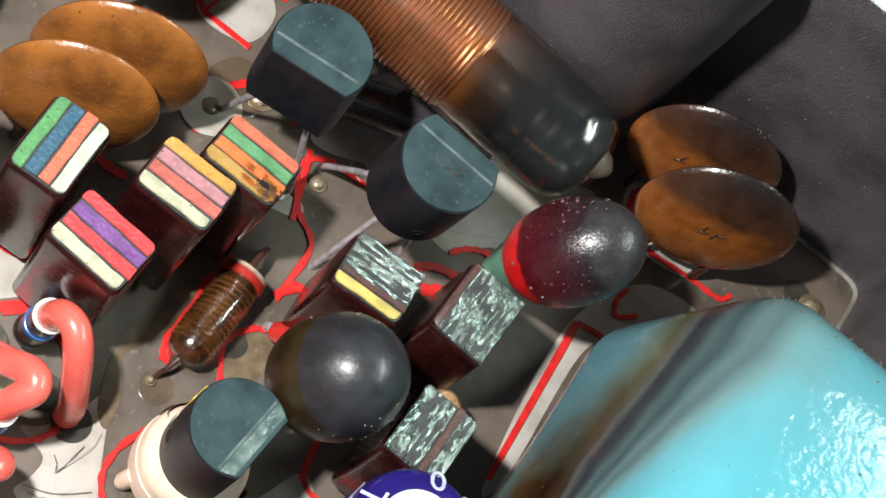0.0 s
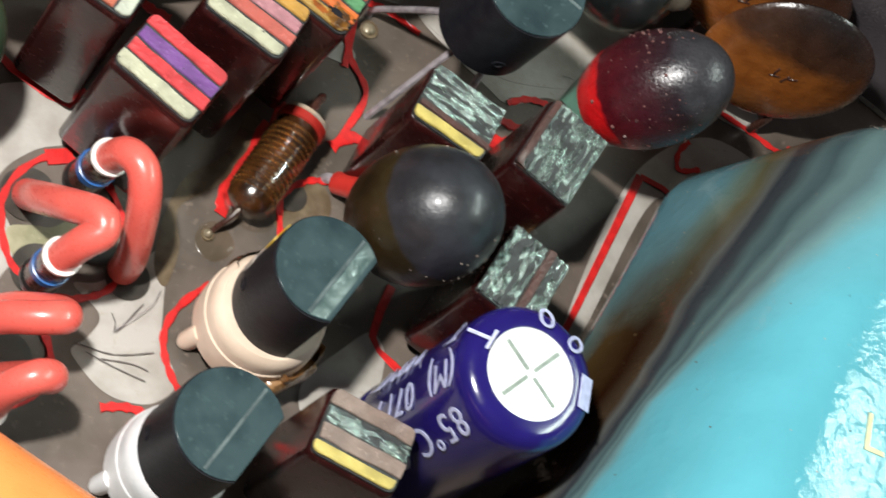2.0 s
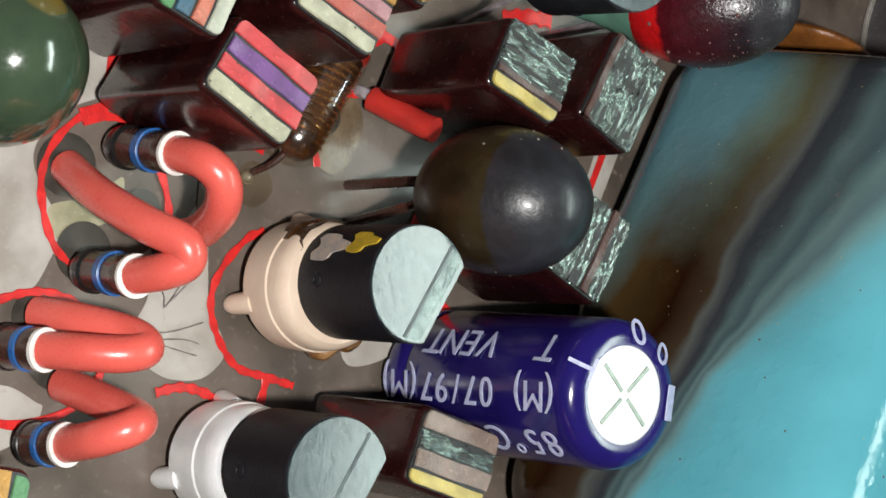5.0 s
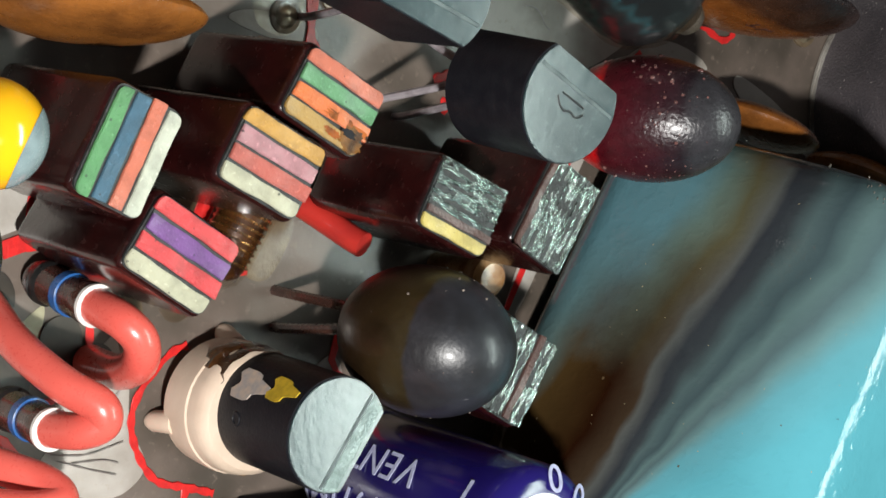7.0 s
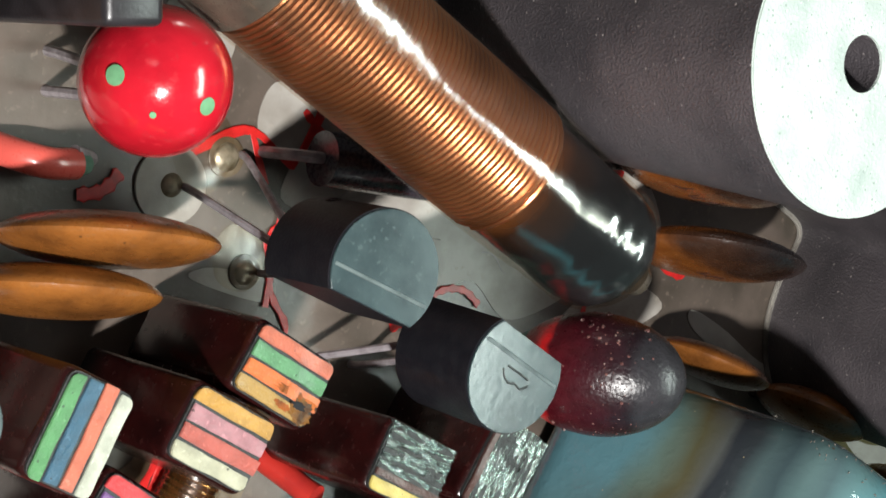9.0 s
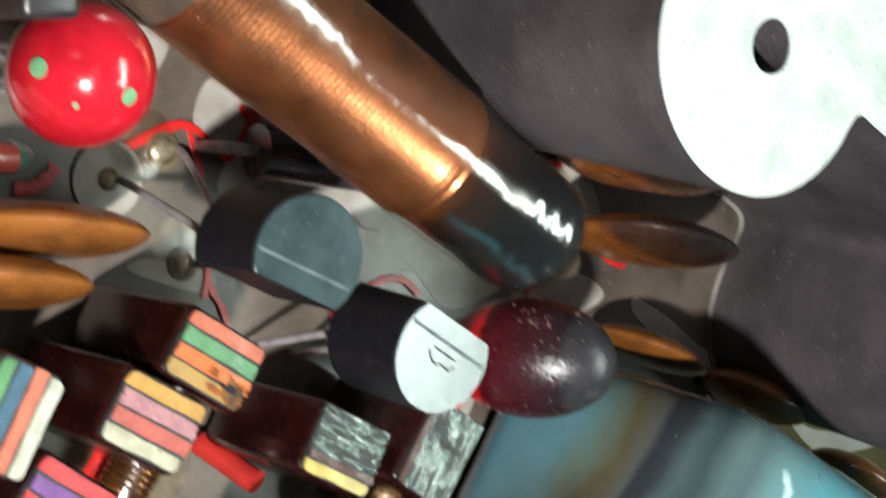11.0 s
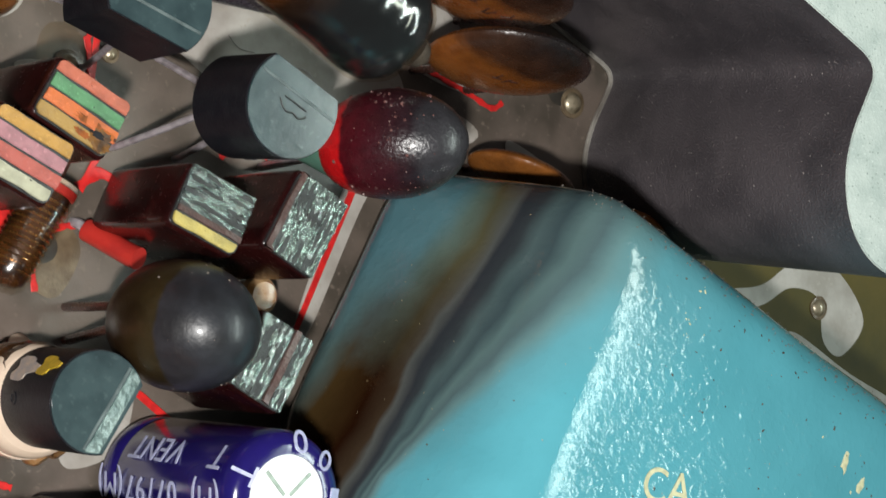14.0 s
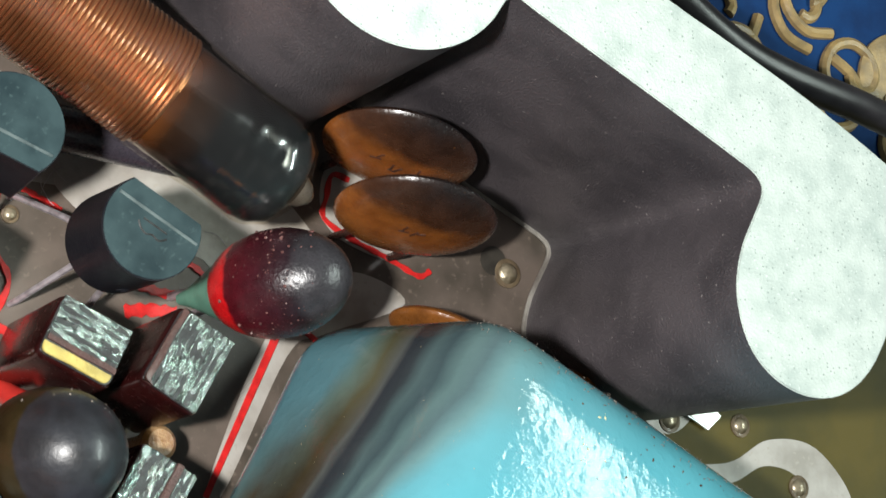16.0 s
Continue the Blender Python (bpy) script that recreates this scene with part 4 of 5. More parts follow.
part("tail", lathe([(0.30, -6.4), (0.55, -5.6), (1.25, -4.2), (1.75, -3.2), (0, -3.0)], 24), M_CONE, egg, "green resin tail", at=along((0, 0, 8.9), (0.46, 0, 0.85)))
ball = bead((-4.6, -3.95, 9.0, 0.36, -0.10, 0.92), 3.12, 3.92, M_DARKEGG, "dark brown bead capacitor with a grey dusty tip")
random.seed(8)
bm = bmesh.new()
for k in range(150):
    a, e = radians(random.gauss(-75, 42)), radians(random.gauss(20, 14))
    got = bmesh.ops.create_icosphere(bm, subdivisions=1, radius=random.uniform(0.02, 0.075), matrix=Matrix.Translation((3.12 * math.cos(e) * math.cos(a), 3.12 * math.cos(e) * math.sin(a), 3.92 * math.sin(e))))
part("crust", bm, M_CRUST, ball, "pale crusty specks", at=along((0, 0, 9.0), (0.36, -0.10, 0.92)))
for ob in ball.children:
    if ob.name.startswith("lead"):
        ob.data.materials[0] = M_RESBROWN
bead((-26.3, 0.4, 7.3, 0.05, 0.1, 1.0), 3.05, 3.45, M_GREENBALL, "glossy dark olive-green bead capacitor")
bead((-30.6, -5.0, 7.0, 0.0, 0.1, 1.0), 3.0, 3.4, M_GREENBALL, "second glossy dark olive-green bead beside a tape")
gb = bead((-29.0, -12.6, 5.6, 0.0, 0.0, 1.0), 2.4, 2.8, M_GREENBALL, "small grey-green bead with an orange dot")
yb = bead((-24.3, 4.7, 9.2, 0.0, 0.0, 1.0), 1.98, 1.98, M_YELLOW, "glossy yellow bead with a grey-blue dot")
bm = ovoid(2.005, 2.005)
bmesh.ops.bisect_plane(bm, geom=bm.verts[:] + bm.edges[:] + bm.faces[:], plane_co=(0, 0, 1.25), plane_no=(0, 0, 1), clear_inner=True)
part("dot", bm, M_BLUEGREY, yb, "grey-blue end dot", at=along((0, 0, 9.2), (0.74, -0.36, 0.42)))
bm = ovoid(2.43, 2.83)
bmesh.ops.bisect_plane(bm, geom=bm.verts[:] + bm.edges[:] + bm.faces[:], plane_co=(0, 0, 2.6), plane_no=(0, 0, 1), clear_inner=True)
part("dot", bm, M_ORANGE, gb, "orange paint dot", at=along((0, 0, 5.6), (0.35, 0.1, 0.9)))
rb = bead((-16.4, 17.25, 8.9, 0.0, 0.1, 1.0), 2.9, 3.05, M_REDBALL, "glossy red bead with green dots")
for nx, ny, nz, size in ((-0.78, 0.04, 0.48, 8.0), (0.20, -0.28, 1.04, 7.0), (-0.47, -0.40, 0.80, 4.0)):
    bm = ovoid(2.93, 3.08)
    cut = math.cos(radians(size))
    bmesh.ops.bisect_plane(bm, geom=bm.verts[:] + bm.edges[:] + bm.faces[:], plane_co=(0, 0, 3.08 * cut), plane_no=(0, 0, 1), clear_inner=True)
    part("dot", bm, M_GREENDOT, rb, "flat green paint dot", at=along((0, 0, 8.9), (nx, ny, nz)))
slab = thing("transistor", place(-20.3, 20.3, 0, 0, 0, 4), "dark grey flat-bodied transistor standing behind the red bead", "transistor")
part("body", rbox(2.4, 2.4, 12.4, 0.35, 3, (0, 0, 7.8)), M_RUBBER, slab)
for x in (-0.8, 0, 0.8):
    part("leg", tube([(x, 0, 1.8), (x, 0, -0.4)], 0.25, 8, 1), M_WIRE, slab)
mar = thing("coated_capacitor", place(-26.0, 17.5, 0), "dull brown-orange coated capacitor at the board's edge", "capacitor")
part("body", ovoid(3.4, 4.2), M_DISC, mar, at=place(0, 0, 5.2))
part("lead", tube([(0, 0, 1.4), (0, 0, -0.4)], 0.3, 8, 1), M_WIRE, mar)


# ---- round ceramic discs ----
def disc(x, y, z, r, normal, material, label, thick=1.05):
    th = thing("disc_capacitor", place(x, y, 0), label, "capacitor", "ochre disc capacitors")
    half = [(r * f, thick * (1 - f**2.4) ** 0.62) for f in (0.15, 0.3, 0.45, 0.6, 0.72, 0.82, 0.90, 0.955, 0.985)]
    prof = [(0, -thick)] + [(q, -h) for q, h in half] + [(r, 0)] + [(q, h) for q, h in reversed(half)] + [(0, thick)]
    n = Vector(normal).normalized()
    up = (Vector((0, 0, 1)) - n * n.z).normalized()
    rot = Matrix((up.cross(n), up, n)).transposed().to_4x4()
    part("body", lathe(prof, 56), material, th, at=Matrix.Translation((0, 0, z)) @ rot)
    side = up.cross(n)
    for s in (-1, 1):
        a = Vector((0, 0, z)) - up * (r * 0.85) + side * (s * r * 0.42)
        part("lead", tube([a, a - up * 0.6, (a.x, a.y, 0.3), (a.x, a.y, -0.5)], 0.24, 8), M_RESBROWN, th)
    return th


def printing(th, r, thick, strokes):
    """Short dark illegible strokes on a disc's bulging front face."""
    for x, y, w, h, turn in strokes:
        f = math.hypot(x, y) / r
        part("printed_bar", rbox(w, h, 0.05, 0.02, 1), M_RESBROWN, th.children[0], "dark worn printed mark", at=place(x, y, thick * (1 - f**2.4) ** 0.62 + 0.012, 0, 0, turn))


disc(-18.4, 8.85, 5.4, 4.25, (-0.10, -0.98, 0.16), M_DISC, "smooth ochre ceramic disc capacitor standing on edge")
disc(-16.6, 10.95, 6.2, 4.45, (-0.10, -0.98, 0.16), M_DISC, "ochre ceramic disc capacitor standing close behind another")
upper = disc(16.5, 14.2, 5.7, 4.4, (-0.28, -0.95, 0.09), M_DISCBURN, "ochre disc capacitor scorched black along its upper rim")
printing(upper, 4.4, 1.05, ((-1.3, -0.1, 0.7, 0.12, 20), (-1.2, 0.3, 0.12, 0.6, -15), (-0.1, -0.3, 0.14, 0.7, 12), (0.3, -0.3, 0.14, 0.6, -20), (0.1, -0.65, 0.5, 0.12, 0), (1.2, -0.1, 0.6, 0.12, 40), (1.3, 0.3, 0.12, 0.5, 10)))
lower = disc(17.1, 10.35, 6.2, 4.55, (-0.22, -0.97, 0.13), M_DISCBURN, "ochre disc capacitor with a dark scorched rim beside the heat sink")
printing(lower, 4.55, 1.05, ((-0.5, -0.2, 0.6, 0.12, 15), (-0.6, 0.15, 0.12, 0.6, 0), (0.1, -0.1, 0.14, 0.7, -15), (0.45, 0.1, 0.5, 0.12, 30)))
disc(20.2, 4.4, 3.6, 3.2, (-0.37, -0.92, -0.02), M_DISC, "ochre disc capacitor half hidden behind the turquoise block", 0.85)
disc(28.6, 1.4, 3.4, 3.2, (-0.42, -0.90, 0.0), M_DISC, "dull ochre disc capacitor behind the turquoise block")
disc(37.4, -3.6, 3.0, 2.8, (-0.45, -0.89, 0.0), M_DISC, "small ochre disc behind the turquoise block")


# ---- standing resistors with sleeved leads ----
def standing(x, y, top, path, material, label, lean=(0, 0, 1)):
    th = thing("resistor", place(x, y, 0), label, "resistor", "standing resistors with sleeved leads")
    d = Vector(lean).normalized()
    m = along((0, 0, 0.35), d)
    h = top - 0.35
    core = part("body", lathe([(0.35, 0), (0.75, 0.25), (0.90, 0.7), (0.82, 1.1), (0.82, h - 1.0), (0.88, h - 0.6), (0.80, h - 0.15), (0.3, h)], 28), M_RESBROWN, th, at=m)
    part("band", lathe([(0.80, h * 0.52), (0.90, h * 0.53), (0.90, h * 0.62), (0.80, h * 0.63)], 28), M_BANDBLUE, core, "blue colour band")
    part("band", lathe([(0.82, h * 0.15), (0.93, h * 0.18), (0.93, h * 0.25), (0.82, h * 0.28)], 28), M_BANDBLACK, core, "black colour band")
    part("collar", lathe([(0.76, h - 0.34), (0.88, h - 0.31), (0.88, h - 0.14), (0.76, h - 0.10)], 28), M_BANDWHITE, core, "white end collar")
    tip = m @ Vector((0, 0, h))
    pts = [tip - d * 0.25] + [Vector((p[0] - x, p[1] - y, p[2])) for p in path]
    part("sleeve", tube(pts, 0.73, 18, 10), material, th, "soft salmon insulating sleeve")
    e = pts[-1]
    part("lead", tube([e + Vector((0, 0, 0.4)), e + Vector((0, 0, -0.9))], 0.3, 8, 1), M_WIRE, th)
    return th


standing(-19.35, -7.0, 4.75, [(-18.75, -7.0, 6.0), (-18.15, -6.6, 6.6), (-18.35, -5.9, 6.6), (-19.3, -5.2, 5.4), (-20.0, -4.1, 3.0), (-20.05, -2.9, 0.3)], M_SLEEVE, "brown resistor standing up, its lead in a salmon sleeve", (0.03, -0.05, 1))
standing(-17.95, -1.95, 5.1, [(-17.35, -2.75, 6.4), (-16.75, -3.5, 6.8), (-16.35, -4.5, 6.1), (-15.9, -5.3, 4.0), (-15.5, -5.6, 1.8), (-15.4, -5.6, 0.3)], M_SLEEVE, "brown resistor whose lead loops over in a salmon sleeve", (0.06, -0.10, 1))
standing(-22.95, -10.05, 3.1, [(-21.2, -10.15, 4.1), (-19.9, -10.2, 4.9), (-18.95, -10.0, 4.9), (-19.1, -9.5, 4.0), (-20.4, -9.0, 2.2), (-21.3, -8.8, 0.3)], M_SLEEVE, "brown resistor with a blue band and salmon sleeve", (0.33, -0.02, 1))
standing(-21.8, -13.9, 3.2, [(-20.9, -13.4, 4.8), (-20.0, -13.0, 5.6), (-19.3, -12.7, 5.0), (-19.6, -12.2, 3.0), (-20.2, -11.6, 0.4)], M_SLEEVE, "brown resistor with a short salmon sleeve", (0.2, 0.05, 1))

# ---- amber lacquered axial part lying on its wires ----
amber = thing("diode", place(0, 0, 0), "amber-lacquered axial part lying aslant on its wires", "diode")
a0, a1 = Vector((-7.7, 3.05, 2.05)), Vector((-10.3, -1.85, 1.55))
L = (a0 - a1).length
lying = along(a1, a0 - a1)
bm = lathe([(0.3, -0.25), (0.75, -0.15), (1.05, 0.15), (1.14, 0.5), (1.14, L - 0.4), (1.0, L - 0.1), (0.3, L)], 30)
for v in bm.verts:
    v.co += 0.06 * noise.noise_vector(v.co * 0.9)
part("core", bm, M_AMBER, amber, "dark brown lacquered core", at=lying)
turns = 13
part("winding", tube([(1.15 * math.cos(2 * math.pi * k / 20), 1.15 * math.sin(2 * math.pi * k / 20), 0.55 + (L - 1.5) * k / (20 * turns)) for k in range(20 * turns)], 0.075, 6, 1), M_AMBERWIRE, amber, "fine bronze wire turns", at=lying)
bm = lathe([(0.2, -0.55), (0.7, -0.5), (1.12, -0.1), (1.30, 0.5), (1.33, 1.2), (1.31, L - 1.0), (1.30, L - 0.4), (1.15, L + 0.05), (0.3, L + 0.15)], 30)
for v in bm.verts:
    v.co += 0.09 * noise.noise_vector(v.co * 1.3)
part("lacquer", bm, M_RESIN, amber, "lumpy clear lacquer", at=lying)
part("end_band", lathe([(1.12, L - 0.75), (1.24, L - 0.68), (1.24, L - 0.30), (1.12, L - 0.24)], 30), M_REDSLEEVE, amber, "reddish end band", at=lying)
part("end_band", lathe([(1.12, L - 0.24), (1.20, L - 0.2), (1.16, L - 0.02), (1.0, L)], 30), M_PAINTP, amber, "pale end ring", at=lying)
part("lead", tube([a1 + (a0 - a1) * 0.04, a1 + Vector((-0.5, -0.55, -0.5)), (-11.2, -2.7, 0.5), (-11.4, -2.9, -0.4)], 0.14, 8), M_RESBROWN, amber)
part("lead", tube([a0 - (a0 - a1) * 0.04, a0 + Vector((0.5, 0.9, 0)), (-6.6, 4.8, 1.2), (-6.5, 5.0, -0.4)], 0.22, 8), M_RESBROWN, amber)

# ---- red sleeved wire between the blocks ----
rs = thing("sleeved_wire", place(0, 0, 0), "short red insulating sleeve over a bent wire", "wire")
part("sleeve", tube([(-5.4, 0.7, 0.7), (-4.9, 0.2, 1.6), (-4.3, -0.45, 2.8), (-4.0, -0.75, 3.5)], 0.58, 16), M_REDSLEEVE, rs, "red sleeve")
part("lead", tube([(-5.3, 0.6, 0.8), (-5.7, 1.0, 0.4), (-5.9, 1.1, -0.4)], 0.28, 8), M_WIRE, rs)
rv = thing("rivet", place(3.0, -2.5, 0), "small dull brass rivet between two burnt capacitors", "rivet")
part("head", lathe([(0.75, 0), (0.75, 2.9), (0.95, 3.0), (0.95, 3.7), (0.7, 4.0), (0, 4.05)], 22), M_BURNPLASTIC, rv)
rs2 = thing("sleeved_wire", place(0, 0, 0), "orange-red sleeved wire beside the red bead", "wire")
part("sleeve", tube([(-15.8, 13.6, 1.8), (-17.0, 13.6, 2.0), (-18.0, 13.8, 1.7), (-18.8, 14.1, 0.7)], 0.66, 16), M_SLEEVE, rs2, "red sleeve")
part("tip", lathe([(0.45, 0), (0.55, 0.2), (0.40, 0.7), (0.15, 0.9)], 14), M_CONE, rs2, "green resin tip", at=along((-15.9, 13.6, 1.8), (1, 0, -0.1)))
part("lead", tube([(-16.0, 14.1, 2.0), (-14.8, 13.8, 1.2), (-14.4, 13.6, -0.3)], 0.3, 8), M_WIRE, rs2)

# ---- black rod under the coil ----
rod = thing("choke", place(-4.0, 14.2, 0), "small black cylinder lying under the coil", "inductor")
part("body", tube([(0, 0, 2.3), (9.0, -0.8, 2.3)], 1.25, 24, 1), M_CHOKE, rod)
part("lead", tube([(0.2, 0, 2.3), (-1.2, 0.1, 2.2), (-1.7, 0.1, 0.8), (-1.7, 0.1, -0.4)], 0.27, 8), M_WIRE, rod)

# ---- the large coil ----
coil = thing("coil", place(0, 0, 0), "large copper-wound coil on a dark core, dipped in clear resin", "coil")
c0, c1 = Vector((7.6, 10.6, 8.9)), Vector((-15.0, 24.0, 8.9))
cl = (c1 - c0).length
base = along(c0, c1 - c0)
R = 3.1
bm = lathe([(0, -0.9), (1.2, -0.8), (2.3, -0.3), (R * 0.93, 0.5), (R * 0.96, 1.2)] + [(R * (0.97 + 0.0012 * math.sin(k * 0.9)), 1.3 + 0.18 * k) for k in range(36)] + [(R * 0.97, 8.0), (R * 0.97, cl), (0, cl)], 48)
for v in bm.verts:
    v.co += 0.10 * noise.noise_vector(v.co * 0.5)
part("core", bm, M_COREDIP, coil, "dark resin-dipped core end", at=base)
turns, pts = 50, []
start, pitch = 7.7, 0.295
for i in range(turns * 26):
    a = 2 * math.pi * i / 26
    pts.append(Vector((R * math.cos(a), R * math.sin(a), start + pitch * i / 26)))
part("winding", tube(pts, 0.150, 8, 1), M_COPPER, coil, "bright copper winding", at=base)
part("sleeve", lathe([(R * 0.96, start - 0.2), (R * 0.985, start), (R * 0.985, start + pitch * turns), (R * 0.96, start + pitch * turns + 0.1)], 48), M_COPPER, coil, at=base)
bm = lathe([(0, -1.1), (1.3, -1.0), (2.4, -0.45), (R * 0.98, 0.45)] + [(R * (1.02 + 0.006 * math.sin(k * 1.25)), 0.9 + 0.2 * k) for k in range(15)] + [(R * 1.045, 4.4), (R * 1.075, start), (R * 1.085, start + pitch * turns + 0.1), (R * 1.0, start + pitch * turns + 0.2)], 64)
part("resin_coat", bm, M_RESIN, coil, "clear glossy resin coat", at=base)
part("paper", lathe([(R * 0.99, start + pitch * turns), (R * 1.08, start + pitch * turns + 0.2), (R * 1.08, cl), (R, cl + 0.05)], 48), M_TAPE, coil, "pale waxed paper wrap", at=base)
part("seam", tube([base @ Vector((-2.2, -2.4, 0.4)), base @ Vector((-2.25, -2.4, 6)), base @ Vector((-2.25, -2.4, cl - 2))], 0.16, 8), M_TAPE, coil, "clear resin seam")
bm = lathe([(0.9, 0), (0.7, 0.5), (0.25, 0.9), (0, 0.95)], 16)
part("resin_drip", bm, M_TAPE, coil, "hardened resin drip", at=along(base @ Vector((0.6, 1.4, -0.5)), c0 - c1))
for p in (c0 + (c1 - c0) * 0.35, c0 + (c1 - c0) * 0.8):
    part("lead", tube([p + Vector((0, 0, -2.6)), (p.x, p.y, 3), (p.x, p.y, -0.4)], 0.4, 8), M_WIRE, coil)

# ---- heat sink: a sawn extrusion standing on the board ----
heat = thing("heat_sink", place(0, 0, 0), "black anodised heat sink with bright sawn aluminium top edge", "heat sink")
lobe = [(7.45 + 6.15 * math.cos(radians(a)), 19.8 + 6.15 * math.sin(radians(a))) for a in range(78, 332, 9)]
plan = lobe + [(13.4, 17.2), (14.6, 16.6), (18.8, 14.5), (23.2, 12.3), (26.6, 10.55), (27.4, 10.1), (27.9, 9.65), (28.05, 9.1), (27.85, 8.5), (27.3, 7.5), (26.5, 6.0), (26.0, 4.2), (26.1, 2.3), (26.8, 0.6), (28.2, -0.7), (30.2, -1.4), (32.4, -1.2), (34.4, 0.1), (36.0, 2.4), (37.6, 5.5), (39.6, 9.6), (37.0, 11.4), (32, 14.2), (27, 16.6), (22.6, 18.6), (17, 21.6), (12.0, 24.4)]
plan = [(p.x, p.y) for p in spline([(x, y, 0) for x, y in plan], 3, True)]
lean = Vector((-2.1, -1.7, 22.5)) / 22.5


def leaning(outline, z0, z1, bevel=0.0):
    """A prism whose outline holds at the top, z = 22.5, and which leans along the fin."""
    bm = prism(outline, z0, z1, bevel)
    for v in bm.verts:
        v.co.x += lean.x * (v.co.z - 22.5)
        v.co.y += lean.y * (v.co.z - 22.5)
    return bm


def grown(outline, by):
    """The outline pushed outwards along its own normals."""
    out, n = [], len(outline)
    for i, p in enumerate(outline):
        a, q = Vector(outline[i - 1]), Vector(outline[(i + 1) % n])
        t = (q - a).normalized()
        out.append((p[0] + t.y * by, p[1] - t.x * by))
    return out


part("fin", leaning(plan, 0.0, 22.42), M_ANOD, heat, "speckled black anodised flank")
rim = part("sawn_edge", leaning(plan, 22.40, 22.55, 0.07), M_ALU, heat, "bright sawn aluminium edge")
part("lower_edge", leaning(grown(plan, 0.22), 0.0, 0.3, 0.08), M_BAREEDGE, heat, "bright lower rim")
part("mounting_tab", leaning([(30.6, 4.0), (33.2, 1.9), (36.6, 0.9), (39.0, 0.9), (40.4, -0.4), (39.3, -1.3), (37.6, -0.4), (34.0, 0.6), (31.2, 2.6)], 0.15, 0.55, 0.1), M_TAB, heat, "bright bare metal tab at the foot")
tool = new("drill", finish(lathe([(1.15, 16), (1.15, 24)], 32), "drill", M_BORE))
tool.matrix_basis = mm(place(7.6, 19.8, 0))
bpy.context.view_layer.update()
for ob in (rim, heat.children[0]):
    cut = ob.modifiers.new("bore", "BOOLEAN")
    cut.operation, cut.object, cut.solver = "DIFFERENCE", tool, "EXACT"
    done = bpy.data.meshes.new_from_object(ob.evaluated_get(bpy.context.evaluated_depsgraph_get()))
    ob.modifiers.clear()
    if ob is rim:
        done.shade_flat()
    else:
        done.set_sharp_from_angle(angle=radians(32))
    ob.data = done
bpy.data.objects.remove(tool)


# ---- turquoise block capacitor ----
tq = thing("block_capacitor", place(9.0, 0, 0, 0, 0, -28.3), "large turquoise enamelled block capacitor with a dark stain on one end", "capacitor")
tq.location = (8.6 * MM * math.cos(radians(-28.3)), 8.6 * MM * math.sin(radians(-28.3)), 0)
bm = bmesh.new()
bmesh.ops.create_cube(bm, size=1)
bmesh.ops.scale(bm, vec=(44, 27, 16.8), verts=bm.verts)
bmesh.ops.translate(bm, vec=(22, -2.6, 8.8), verts=bm.verts)
bmesh.ops.bevel(bm, geom=bm.edges[:], offset=3.6, segments=10, profile=0.5, affect="EDGES")
for k in range(4, 42, 2):
    bmesh.ops.bisect_plane(bm, geom=bm.verts[:] + bm.edges[:] + bm.faces[:], plane_co=(k, 0, 0), plane_no=(1, 0, 0))
for k in range(-12, 8, 2):
    bmesh.ops.bisect_plane(bm, geom=bm.verts[:] + bm.edges[:] + bm.faces[:], plane_co=(0, k, 0), plane_no=(0, 1, 0))
for v in bm.verts:
    k = max(0.0, min(1.0, v.co.z / 16.8))
    if v.co.x < 12:
        v.co.x += 3.6 * k * k * (1 - v.co.x / 12)
    if v.co.z > 12:
        v.co.z -= 0.012 * max(0.0, min(v.co.x, 26) - 9)
    v.co += 0.22 * noise.noise_vector(v.co * 0.12)
for k in range(9):
    bmesh.ops.smooth_vert(bm, verts=[v for v in bm.verts if v.co.z > 9 and (k < 3 or v.co.x < 12)], factor=0.5, use_axis_x=True, use_axis_y=True, use_axis_z=True)
part("body", bm, M_TURQ, tq)
bpy.context.view_layer.update()
skin = tq.children[0]
for t, x, y in (("LI", 9.3, -5.7), ("CA", 13.6, -1.8)):
    ob = letters("lettering", t, 2.5, M_PALETEXT, skin, Matrix.Identity(4), "pale yellow scrawled lettering")
    turn = Matrix.Rotation(radians(16), 3, "Z")
    for v in ob.data.vertices:
        p = turn @ v.co + Vector((x, y, 0)) * MM
        hit, where, _, _ = skin.ray_cast(Vector((p.x, p.y, 0.04)), Vector((0, 0, -1)))
        v.co = Vector((p.x, p.y, (where.z if hit else 0.0172) + 0.00003 + v.co.z))
for k, (x, y) in enumerate(((25.1, 5.2), (26.9, 4.7), (29.0, 7.4))):
    hit, where, _, _ = skin.ray_cast(Vector((x, y, 40)) * MM, Vector((0, 0, -1)))
    bm = ovoid(0.5, 0.5)
    bmesh.ops.scale(bm, vec=(0.35 + 0.2 * k, 1.3 - 0.2 * k, 0.05), verts=bm.verts)
    for v in bm.verts:
        v.co += Vector((0.22, 0.22, 0)) * noise.noise(v.co * 3 + Vector((k, 0, 0)))
    part("paint_smear", bm, M_PALETEXT, skin, "dried yellow paint smear", at=place(x, y, where.z / MM + 0.01, 0, 0, 20 - 30 * k))
for x in (6, 38):
    part("lead", tube([(x, -3, 1.2), (x, -3, -0.5)], 0.4, 8, 1), M_WIRE, tq)

